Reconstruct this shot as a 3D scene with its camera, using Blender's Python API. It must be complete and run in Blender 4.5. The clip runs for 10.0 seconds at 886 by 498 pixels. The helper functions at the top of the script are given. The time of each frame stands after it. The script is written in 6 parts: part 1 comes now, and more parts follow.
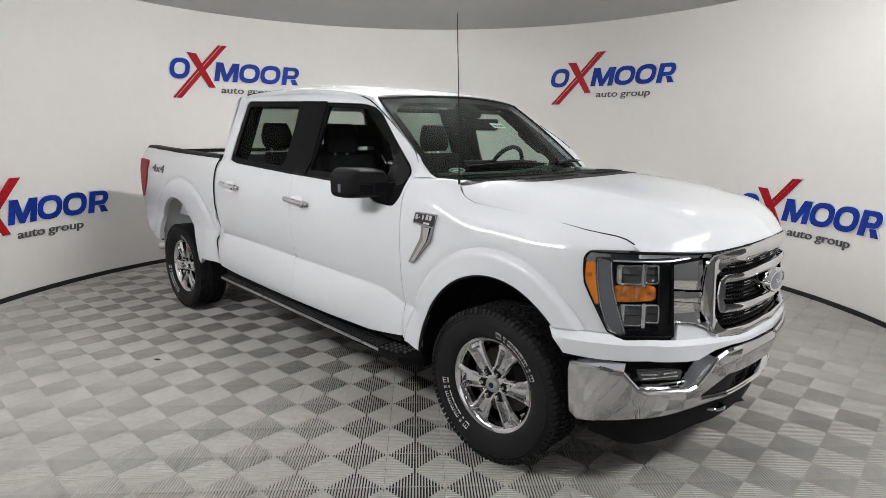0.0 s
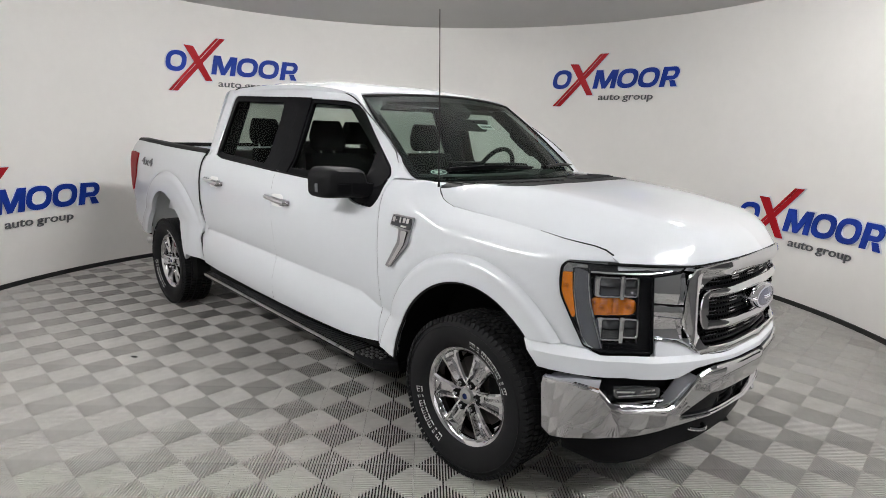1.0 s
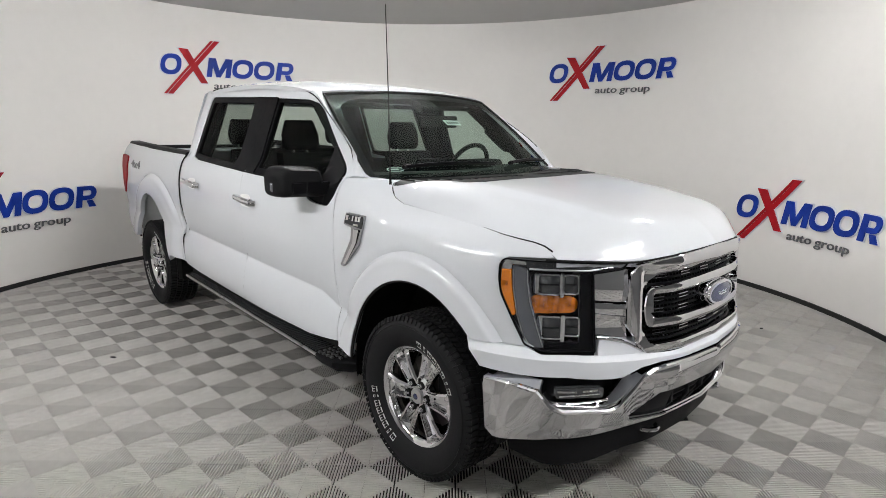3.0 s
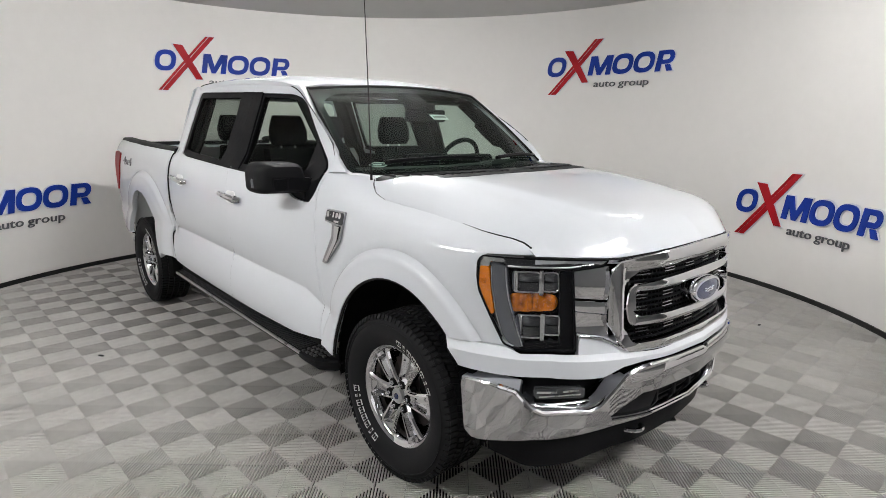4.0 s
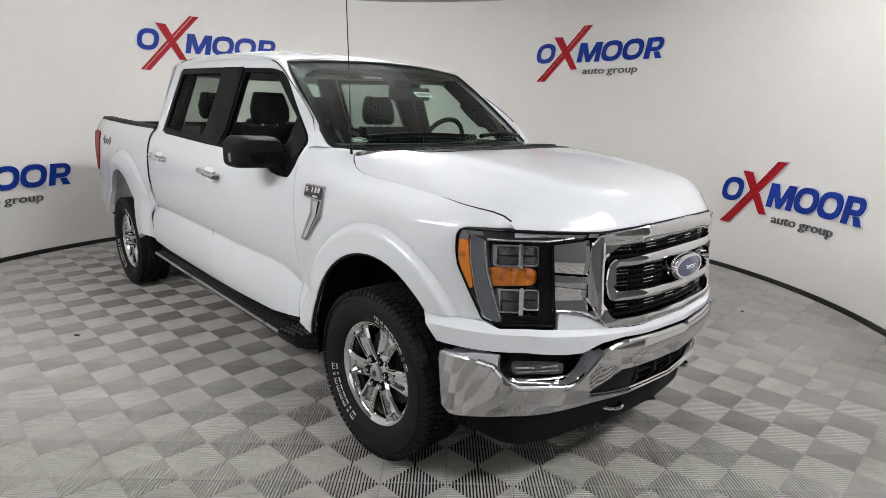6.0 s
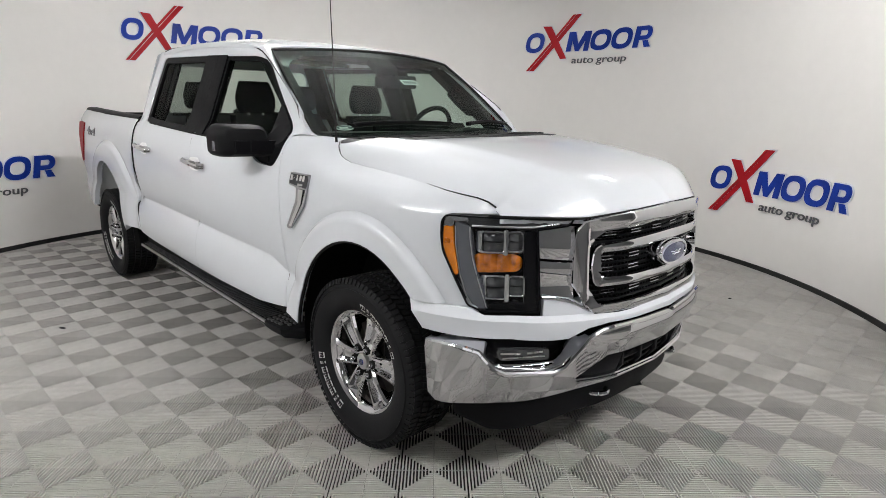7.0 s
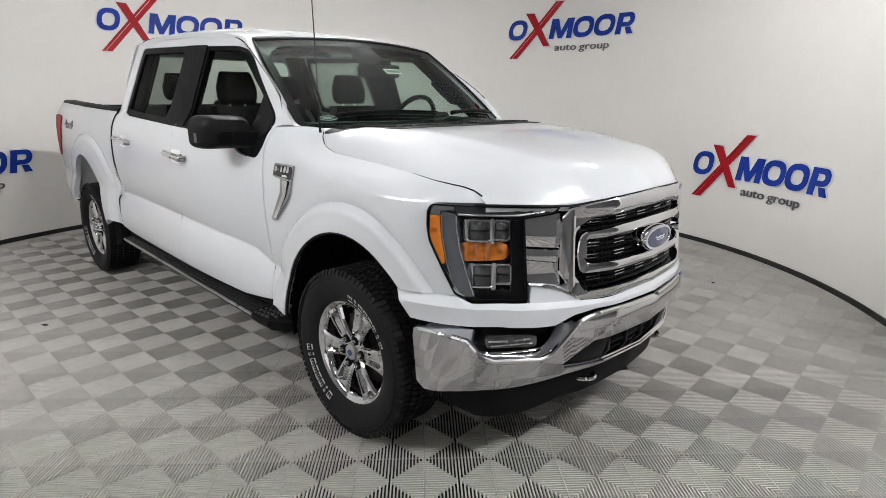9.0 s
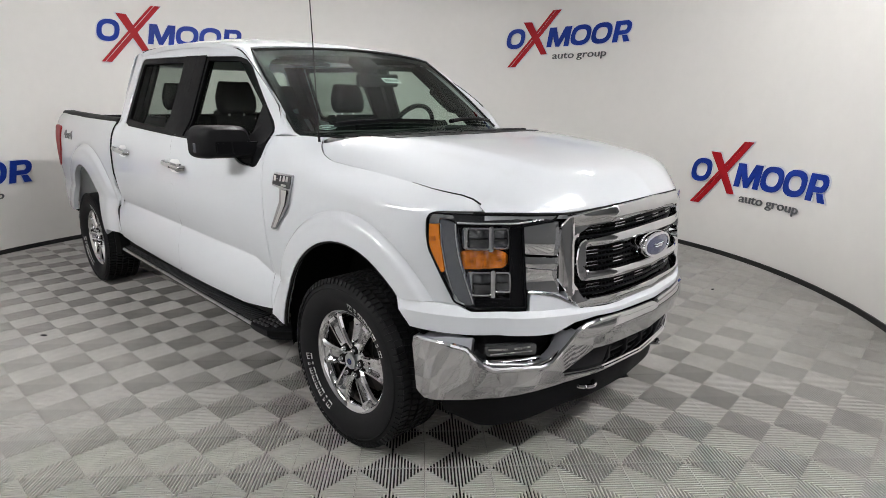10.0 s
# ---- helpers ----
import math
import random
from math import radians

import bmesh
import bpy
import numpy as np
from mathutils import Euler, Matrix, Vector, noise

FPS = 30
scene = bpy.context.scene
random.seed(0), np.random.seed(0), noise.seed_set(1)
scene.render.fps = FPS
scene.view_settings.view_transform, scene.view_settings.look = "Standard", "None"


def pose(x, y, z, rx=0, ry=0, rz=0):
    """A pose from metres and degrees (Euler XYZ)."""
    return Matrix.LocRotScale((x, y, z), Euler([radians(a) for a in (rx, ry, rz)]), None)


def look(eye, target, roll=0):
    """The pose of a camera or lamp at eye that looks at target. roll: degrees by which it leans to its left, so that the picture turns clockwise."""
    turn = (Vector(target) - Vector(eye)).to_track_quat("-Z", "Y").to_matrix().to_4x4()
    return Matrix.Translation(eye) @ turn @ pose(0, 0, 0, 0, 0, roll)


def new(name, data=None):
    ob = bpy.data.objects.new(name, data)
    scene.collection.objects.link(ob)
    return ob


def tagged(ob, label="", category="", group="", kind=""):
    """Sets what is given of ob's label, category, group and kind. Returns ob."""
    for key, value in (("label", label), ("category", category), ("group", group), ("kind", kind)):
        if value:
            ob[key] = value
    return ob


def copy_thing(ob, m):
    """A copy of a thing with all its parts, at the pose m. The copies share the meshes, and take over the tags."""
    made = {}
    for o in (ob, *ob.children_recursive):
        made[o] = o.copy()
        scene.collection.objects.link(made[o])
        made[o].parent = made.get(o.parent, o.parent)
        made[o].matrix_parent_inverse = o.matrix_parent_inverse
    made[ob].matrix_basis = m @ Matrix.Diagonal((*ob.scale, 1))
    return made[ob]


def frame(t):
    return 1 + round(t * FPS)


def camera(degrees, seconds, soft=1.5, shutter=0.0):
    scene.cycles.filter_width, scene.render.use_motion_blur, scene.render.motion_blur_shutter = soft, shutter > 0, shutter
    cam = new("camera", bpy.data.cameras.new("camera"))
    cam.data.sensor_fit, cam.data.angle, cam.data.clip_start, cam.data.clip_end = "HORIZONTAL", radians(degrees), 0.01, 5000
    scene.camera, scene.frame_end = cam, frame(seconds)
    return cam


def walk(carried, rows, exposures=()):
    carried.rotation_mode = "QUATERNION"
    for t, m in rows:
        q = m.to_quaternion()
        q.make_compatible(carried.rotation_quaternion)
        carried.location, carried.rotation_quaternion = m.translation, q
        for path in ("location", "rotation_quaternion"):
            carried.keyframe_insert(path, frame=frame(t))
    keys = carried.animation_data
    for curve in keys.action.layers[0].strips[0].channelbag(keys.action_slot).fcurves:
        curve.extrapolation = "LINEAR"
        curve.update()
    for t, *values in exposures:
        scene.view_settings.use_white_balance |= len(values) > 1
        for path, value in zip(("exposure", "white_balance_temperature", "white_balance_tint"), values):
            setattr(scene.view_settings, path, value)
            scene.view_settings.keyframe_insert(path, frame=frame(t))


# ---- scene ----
from mathutils.geometry import delaunay_2d_cdt

cam = camera(75.3, 10.0, soft=0.75)
PATH = [
    (0, (1.725, -3.047, 1.642), (0.365, -1.635, 1.246), 0.4),
    (0.5, (1.679, -2.946, 1.634), (0.311, -1.546, 1.223), 1.3),
    (1, (1.755, -2.864, 1.653), (0.38, -1.468, 1.253), 1.8),
    (1.5, (1.895, -2.81, 1.655), (0.501, -1.431, 1.263), 1.0),
    (2, (1.983, -2.755, 1.653), (0.567, -1.394, 1.273), 0.4),
    (3.5, (1.969, -2.5, 1.652), (0.535, -1.171, 1.23), 0.6),
    (4, (2.01, -2.454, 1.645), (0.569, -1.133, 1.222), 0.3),
    (4.5, (2.018, -2.438, 1.628), (0.584, -1.11, 1.201), 0.1),
    (5, (2.021, -2.436, 1.609), (0.6, -1.096, 1.179), 0.9),
    (5.5, (2.018, -2.423, 1.584), (0.601, -1.082, 1.144), 1.1),
    (7, (2.04, -2.381, 1.54), (0.651, -1.022, 1.065), 0.9),
    (7.5, (2.043, -2.381, 1.538), (0.673, -1.012, 1.04), 0.3),
    (8, (2.041, -2.385, 1.537), (0.684, -1.013, 1.01), 0.1),
    (8.5, (2.042, -2.385, 1.537), (0.694, -1.004, 1.014), 0.1),
    (9, (2.04, -2.384, 1.54), (0.692, -0.997, 1.03), 0.3),
    (9.5, (2.043, -2.384, 1.544), (0.693, -0.994, 1.046), 0.2),
    (10, (2.041, -2.384, 1.543), (0.69, -0.991, 1.059), 0.0),
]
walk(cam, [(t, look(eye, target, roll)) for t, eye, target, roll in PATH])

# unseen battens, most of them added to brighten walls, floor and truck
# hanging lamps: x, y, length, width, turn, class of power
KEY_POWER, LAMP_POWER, SOFT_POWER, FILL_PANEL_POWER = 42.0, 72.0, 10.0, 0.6
LAMPS = [(-2.0, 0.2, 1.6, 0.14, 90, 1), (0.3, 2.1, 0.34, 0.14, -30, 1), (-0.1, -2.9, 0.4, 0.14, 20, 0),
         (-1.3, -3.8, 2.3, 0.14, 8, 1), (1.3, -2.6, 0.5, 0.15, -45, 0), (3.4, -3.7, 1.15, 0.14, 45, 0), (2.9, -0.3, 1.4, 0.42, 75, 2)]

# ---- world, exposure ----
world = bpy.data.worlds.new("world")
scene.world = world
world.use_nodes = True
world.node_tree.nodes["Background"].inputs[0].default_value = (0.9, 0.95, 1.0, 1)
world.node_tree.nodes["Background"].inputs[1].default_value = 0.05
scene.view_settings.exposure = 0.13

# the round booth and the tile lattice
BOOTH_X, BOOTH_Y, BOOTH_R, BOOTH_H = -1.777, 0.294, 4.075, 3.13
TILE, TILE_TURN = 0.2903, radians(46.41)
TILE_X, TILE_Y = -1.2014, -0.8911


# ---- materials ----
def material(name, color=(0.5, 0.5, 0.5), rough=0.5, metal=0.0, coat=0.0, var=0.0, scale=8.0, bump=0.0, bump_scale=60.0, emit=0.0, spec=0.5):
    """Principled surface with colour variation at two scales and fine relief."""
    m = bpy.data.materials.new(name)
    m.use_nodes = True
    nt = m.node_tree
    b = nt.nodes["Principled BSDF"]
    b.inputs["Base Color"].default_value = (*color, 1)
    b.inputs["Roughness"].default_value = rough
    b.inputs["Metallic"].default_value = metal
    b.inputs["Coat Weight"].default_value = coat
    b.inputs["Coat Roughness"].default_value = 0.03
    b.inputs["Specular IOR Level"].default_value = spec
    if emit:
        b.inputs["Emission Color"].default_value = (1.0, 0.995, 0.99, 1)
        b.inputs["Emission Strength"].default_value = emit
    if var or bump:
        co = nt.nodes.new("ShaderNodeTexCoord")
    if var:
        big = nt.nodes.new("ShaderNodeTexNoise")
        big.inputs["Scale"].default_value = scale
        big.inputs["Detail"].default_value = 6
        small = nt.nodes.new("ShaderNodeTexNoise")
        small.inputs["Scale"].default_value = scale * 14
        small.inputs["Detail"].default_value = 4
        nt.links.new(co.outputs["Object"], big.inputs["Vector"])
        nt.links.new(co.outputs["Object"], small.inputs["Vector"])
        add = nt.nodes.new("ShaderNodeMath")
        add.operation = "MULTIPLY_ADD"
        add.inputs[1].default_value = 0.45
        nt.links.new(small.outputs[0], add.inputs[0])
        nt.links.new(big.outputs[0], add.inputs[2])
        ramp = nt.nodes.new("ShaderNodeMapRange")
        ramp.inputs[1].default_value, ramp.inputs[2].default_value = 0.45, 1.0
        ramp.inputs[3].default_value, ramp.inputs[4].default_value = 1 - var, 1 + var
        nt.links.new(add.outputs[0], ramp.inputs[0])
        mul = nt.nodes.new("ShaderNodeMix")
        mul.data_type, mul.blend_type = "RGBA", "MULTIPLY"
        mul.inputs["Factor"].default_value = 1
        mul.inputs[6].default_value = (*color, 1)
        nt.links.new(ramp.outputs[0], mul.inputs[7])
        nt.links.new(mul.outputs[2], b.inputs["Base Color"])
        rr = nt.nodes.new("ShaderNodeMapRange")
        rr.inputs[1].default_value, rr.inputs[2].default_value = 0.45, 1.0
        rr.inputs[3].default_value, rr.inputs[4].default_value = rough * (1 - var), min(1, rough * (1 + var))
        nt.links.new(add.outputs[0], rr.inputs[0])
        nt.links.new(rr.outputs[0], b.inputs["Roughness"])
    if bump:
        nz = nt.nodes.new("ShaderNodeTexNoise")
        nz.inputs["Scale"].default_value = bump_scale
        nz.inputs["Detail"].default_value = 5
        nt.links.new(co.outputs["Object"], nz.inputs["Vector"])
        bp = nt.nodes.new("ShaderNodeBump")
        bp.inputs["Strength"].default_value = bump
        bp.inputs["Distance"].default_value = 0.004
        nt.links.new(nz.outputs[0], bp.inputs["Height"])
        nt.links.new(bp.outputs[0], b.inputs["Normal"])
    return m


def pane_material(name, tint, gloss_rough=0.01, face=0.016, edge=0.2):
    """A thin pane: tinted see-through with gloss that grows towards grazing angles."""
    m = bpy.data.materials.new(name)
    m.use_nodes = True
    nt = m.node_tree
    nt.nodes.clear()
    out = nt.nodes.new("ShaderNodeOutputMaterial")
    mix = nt.nodes.new("ShaderNodeMixShader")
    tr = nt.nodes.new("ShaderNodeBsdfTransparent")
    tr.inputs[0].default_value = (*tint, 1)
    gl = nt.nodes.new("ShaderNodeBsdfGlossy")
    gl.inputs["Roughness"].default_value = gloss_rough
    lw = nt.nodes.new("ShaderNodeLayerWeight")
    lw.inputs[0].default_value = 0.5
    pw = nt.nodes.new("ShaderNodeMath")
    pw.operation = "POWER"
    pw.inputs[1].default_value = 4.5
    nt.links.new(lw.outputs["Facing"], pw.inputs[0])
    fr = nt.nodes.new("ShaderNodeMapRange")
    fr.inputs[3].default_value, fr.inputs[4].default_value = face, edge
    nt.links.new(pw.outputs[0], fr.inputs[0])
    nt.links.new(fr.outputs[0], mix.inputs[0])
    nt.links.new(tr.outputs[0], mix.inputs[1])
    nt.links.new(gl.outputs[0], mix.inputs[2])
    nt.links.new(mix.outputs[0], out.inputs[0])
    return m


WHITE_PAINT = material("white_paint", (0.655, 0.675, 0.71), 0.35, coat=1.0, spec=0.15, var=0.015, scale=2)
BED_PAINT = material("bed_paint", (0.62, 0.63, 0.63), 0.5, var=0.05, scale=4, bump=0.1)
CHROME = material("chrome", (0.70, 0.70, 0.72), 0.045, metal=1.0, var=0.03, scale=5)
DULL_CHROME = material("satin_aluminium", (0.62, 0.62, 0.62), 0.28, metal=1.0, var=0.05)
BLACK_PLASTIC = material("black_plastic", (0.007, 0.007, 0.008), 0.55, spec=0.12, var=0.1, bump=0.12, bump_scale=240)
GLOSS_BLACK = material("gloss_black", (0.005, 0.005, 0.006), 0.3, spec=0.08)
WINDOW_BLACK = material("window_trim_black", (0.005, 0.005, 0.006), 0.45, spec=0.06, var=0.25, scale=3)
RUBBER = material("rubber", (0.014, 0.014, 0.015), 0.7, spec=0.15, var=0.12, scale=5, bump=0.15, bump_scale=130)
SEAL = material("rubber_seal", (0.010, 0.010, 0.010), 0.7, spec=0.2)
LETTER_WHITE = material("white_rubber", (0.62, 0.62, 0.6), 0.6, var=0.05)
DARK = material("underbody_black", (0.006, 0.006, 0.006), 0.85, spec=0.15)
LAMP_GREY = material("lamp_housing_grey", (0.05, 0.052, 0.056), 0.28, metal=0.4)
LIGHT_GUIDE = material("light_guide", (0.11, 0.115, 0.13), 0.25, coat=0.8, var=0.1, scale=30)
AMBER = material("amber_lens", (0.76, 0.215, 0.010), 0.18, coat=1.0, var=0.12, scale=40)
AMBER_DARK = material("amber_reflector", (0.50, 0.135, 0.005), 0.12, coat=1.0, var=0.75, scale=34)
RED_LENS = material("red_lens", (0.27, 0.008, 0.012), 0.4, spec=0.1, var=0.15, scale=12)
BLUE_BADGE = material("blue_enamel", (0.008, 0.02, 0.10), 0.2, coat=1.0)
CLOTH = material("charcoal_cloth", (0.006, 0.0065, 0.007), 0.9, spec=0.15, var=0.15, scale=30, bump=0.25, bump_scale=350)
DASH = material("dashboard_black", (0.007, 0.008, 0.008), 0.7, spec=0.2, var=0.1, bump=0.2, bump_scale=300)
HEADLINER = material("grey_headliner", (0.03, 0.03, 0.03), 0.9, var=0.08, bump=0.1, bump_scale=300)
BADGE_GREY = material("dark_chrome", (0.42, 0.42, 0.44), 0.18, metal=1.0)
STICKER = material("white_sticker", (0.75, 0.78, 0.76), 0.5, var=0.05)
STICKER_TEAL = material("teal_sticker", (0.10, 0.13, 0.13), 0.45, var=0.1)
INK = material("dark_ink", (0.05, 0.06, 0.06), 0.6)
BRAKE = material("brake_iron", (0.12, 0.11, 0.10), 0.5, metal=0.8, var=0.2)
WINDSCREEN = pane_material("windscreen_glass", (0.67, 0.80, 0.73), face=0.05, edge=0.45)
SIDE_GLASS = pane_material("side_glass", (0.66, 0.71, 0.67), face=0.007, edge=0.14)
PRIVACY = pane_material("tinted_glass", (0.36, 0.40, 0.37), face=0.007, edge=0.14)
LENS = pane_material("clear_lens", (0.90, 0.91, 0.92))
WALL_PAINT = material("booth_wall_paint", (0.84, 0.822, 0.798), 0.5, var=0.03, scale=0.7, bump=0.06, bump_scale=25)
CEILING_PAINT = material("ceiling_paint", (0.56, 0.555, 0.545), 0.8, var=0.03, scale=0.6, bump=0.05)
# greys of the unseen room parts, set to cut or bounce light
LIGHT_CUT_GREY = material("light_cut_grey", (0.17, 0.17, 0.17), 0.7, var=0.06, scale=0.8, bump=0.06, bump_scale=25)
UNSEEN_WALL_GREY = material("unseen_wall_grey", (0.36, 0.36, 0.36), 0.6, var=0.06, scale=0.8, bump=0.06, bump_scale=25)
SKIRTING = material("black_skirting", (0.012, 0.012, 0.012), 0.4, var=0.15)
TILE_PLASTIC = material("grey_floor_plastic", (0.49, 0.475, 0.45), 0.5, var=0.16, scale=1.6, bump=0.1, bump_scale=90)
CONCRETE = material("grey_concrete", (0.22, 0.215, 0.205), 0.6, var=0.15, scale=1.2, bump=0.15, bump_scale=40)
TILE_GAP_BLACK = material("tile_gap_sheet", (0.008, 0.008, 0.008), 0.9, var=0.2)
SIGN_BLUE = material("sign_blue", (0.010, 0.038, 0.30), 0.35, spec=0.15, var=0.25, scale=2.5)
SIGN_RED = material("sign_red", (0.40, 0.010, 0.017), 0.35, spec=0.15, var=0.1, scale=3)
SIGN_EDGE = material("sign_acrylic_edge", (0.72, 0.74, 0.80), 0.3, coat=0.5)
SIGN_GREY = material("sign_grey", (0.10, 0.10, 0.11), 0.45, var=0.1)
# glow of the fill panel added behind the camera
FILL_PANEL_GLOW = material("fill_panel_glow", (0.8, 0.8, 0.8), 0.9, emit=FILL_PANEL_POWER)
LAMP_GLOW = material("lamp_diffuser", (0.9, 0.9, 0.9), 0.5, emit=LAMP_POWER)
KEY_GLOW = material("bright_lamp_diffuser", (0.9, 0.9, 0.9), 0.5, emit=KEY_POWER)
LAMP_GLOW_SOFT = material("soft_lamp_diffuser", (0.9, 0.9, 0.9), 0.5, emit=SOFT_POWER)
STEP_TREAD = material("step_tread", (0.05, 0.05, 0.052), 0.35, var=0.2, scale=20, bump=0.2)
PROJECTOR = material("projector_glass", (0.045, 0.047, 0.05), 0.08, coat=1.0)
MIRROR = material("mirror_glass", (0.9, 0.9, 0.9), 0.02, metal=1.0)
LENS_WHITE = material("clear_repeater", (0.7, 0.7, 0.7), 0.15, coat=1.0)
LAMP_FRAME = material("lamp_frame", (0.75, 0.75, 0.75), 0.5, var=0.04)


# ---- geometry helpers ----
class Geo:
    """Collects vertices and faces of one mesh."""

    def __init__(self):
        self.v, self.f = [], []

    def add(self, verts, faces):
        k = len(self.v)
        self.v += [tuple(p) for p in verts]
        self.f += [tuple(i + k for i in f) for f in faces]
        return self

    def box(self, c, s, r=0.004, turn=None):
        """A box of size s at c with chamfered edges."""
        h = [a / 2 for a in s]
        r = min(r, *(a * 0.45 for a in h))
        verts, index = [], {}
        for sx in (-1, 1):
            for sy in (-1, 1):
                for sz in (-1, 1):
                    for ax in range(3):
                        p = [sx * (h[0] - r), sy * (h[1] - r), sz * (h[2] - r)]
                        p[ax] = (sx, sy, sz)[ax] * h[ax]
                        index[sx, sy, sz, ax] = len(verts)
                        p = Vector(p)
                        verts.append((turn @ p if turn else p) + Vector(c))
        faces = []
        for ax in range(3):
            o = [a for a in range(3) if a != ax]
            for sg in (-1, 1):
                loop = []
                for a, b in ((-1, -1), (1, -1), (1, 1), (-1, 1)):
                    k = [0, 0, 0]
                    k[ax], k[o[0]], k[o[1]] = sg, a, b
                    loop.append(index[(*k, ax)])
                faces.append(loop if (sg > 0) == (ax != 1) else loop[::-1])
            for a in (-1, 1):
                for b in (-1, 1):
                    k1, k2 = [0, 0, 0], [0, 0, 0]
                    k1[ax], k2[ax] = -1, 1
                    k1[o[0]] = k2[o[0]] = a
                    k1[o[1]] = k2[o[1]] = b
                    q = [index[(*k1, o[0])], index[(*k2, o[0])], index[(*k2, o[1])], index[(*k1, o[1])]]
                    faces.append(q)
        for sx in (-1, 1):
            for sy in (-1, 1):
                for sz in (-1, 1):
                    faces.append([index[sx, sy, sz, a] for a in range(3)])
        return self.add(verts, faces)

    def tube(self, pts, radius, n=10, caps=True, closed=False, flat=1.0):
        """A round bar along pts; radius may be one number or one for each point."""
        pts = [Vector(p) for p in pts]
        rad = radius if isinstance(radius, (list, tuple)) else [radius] * len(pts)
        rings, up = [], None
        for i, p in enumerate(pts):
            a = pts[i - 1] if i or closed else p
            b = pts[(i + 1) % len(pts)] if i + 1 < len(pts) or closed else p
            d = (b - a).normalized()
            if up is None:
                up = d.orthogonal().normalized() if abs(d.z) > 0.9 else Vector((0, 0, 1))
            side = d.cross(up).normalized()
            up = side.cross(d).normalized()
            rings.append([p + (side * math.cos(t) + up * math.sin(t) * flat) * rad[i] for t in (2 * math.pi * k / n for k in range(n))])
        return self.loft(rings, caps=caps, closed=closed)

    def loft(self, rings, caps=True, closed=False, ring_closed=True):
        n, m = len(rings[0]), len(rings)
        verts = [p for r in rings for p in r]
        faces = []
        for i in range(m if closed else m - 1):
            for k in range(n if ring_closed else n - 1):
                a, b = i * n + k, i * n + (k + 1) % n
                c, d = ((i + 1) % m) * n + (k + 1) % n, ((i + 1) % m) * n + k
                faces.append((a, b, c, d))
        if caps and not closed and ring_closed:
            faces.append(tuple(range(n))[::-1])
            faces.append(tuple(range((m - 1) * n, m * n)))
        return self.add(verts, faces)

    def revolve(self, profile, n=48, center=(0, 0, 0)):
        """Turns a profile of (radius, y) about the y axis through center."""
        c = Vector(center)
        rings = [[c + Vector((r * math.cos(t), y, r * math.sin(t))) for r, y in profile] for t in (2 * math.pi * k / n for k in range(n))]
        return self.loft(rings, caps=False, closed=True, ring_closed=False)

    def slab(self, poly, fn, depth):
        """A prism on the polygon poly of (u, v); fn(u, v, w) gives the place, w from 0 to depth."""
        n = len(poly)
        verts = [fn(u, v, 0) for u, v in poly] + [fn(u, v, depth) for u, v in poly]
        faces = [tuple(range(n)), tuple(range(n, 2 * n))[::-1]] + [(i, i + n, (i + 1) % n + n, (i + 1) % n) for i in range(n)]
        return self.add(verts, faces)

    def make(self, name, mat, parent=None, label="", angle=35, fix=True):
        me = bpy.data.meshes.new(name)
        me.from_pydata([tuple(p) for p in self.v], [], self.f)
        if fix:
            bm = bmesh.new()
            bm.from_mesh(me)
            bmesh.ops.recalc_face_normals(bm, faces=bm.faces[:])
            bm.to_mesh(me)
            bm.free()
        me.polygons.foreach_set("use_smooth", [True] * len(me.polygons))
        me.set_sharp_from_angle(angle=radians(angle))
        me.materials.append(mat)
        ob = new(name, me)
        if parent:
            ob.parent = parent
        if label:
            ob["label"] = label
        return ob


def part(name, geo, mat, parent, label="", angle=35, fix=True):
    return geo.make(name, mat, parent, label, angle, fix)


def again(ob, parent, m, label=""):
    """Another object on the same mesh."""
    o = new(ob.name.split(".")[0], ob.data)
    o.parent = parent
    o.matrix_basis = m
    if label:
        o["label"] = label
    return o


def thing(name, label, category, m=None, group="", kind=""):
    e = new(name)
    e.empty_display_size = 0.2
    if m is not None:
        e.matrix_basis = m
    return tagged(e, label, category, group, kind)


def spl(pairs):
    """A smooth function through (x, y) pairs."""
    xs, ys = [p[0] for p in pairs], [p[1] for p in pairs]
    n = len(xs)
    sl = [(ys[i + 1] - ys[i]) / (xs[i + 1] - xs[i]) for i in range(n - 1)]
    tg = [sl[0]] + [0 if sl[i - 1] * sl[i] <= 0 else 2 * sl[i - 1] * sl[i] / (sl[i - 1] + sl[i]) for i in range(1, n - 1)] + [sl[-1]]

    def f(x):
        if x <= xs[0]:
            return ys[0]
        if x >= xs[-1]:
            return ys[-1]
        i = next(k for k in range(n - 1) if x <= xs[k + 1])
        h = xs[i + 1] - xs[i]
        t = (x - xs[i]) / h
        return ys[i] * (1 + 2 * t) * (1 - t) ** 2 + tg[i] * h * t * (1 - t) ** 2 + ys[i + 1] * t * t * (3 - 2 * t) + tg[i + 1] * h * t * t * (t - 1)

    return f


def smooth(a, b, x):
    t = max(0.0, min(1.0, (x - a) / (b - a)))
    return t * t * (3 - 2 * t)


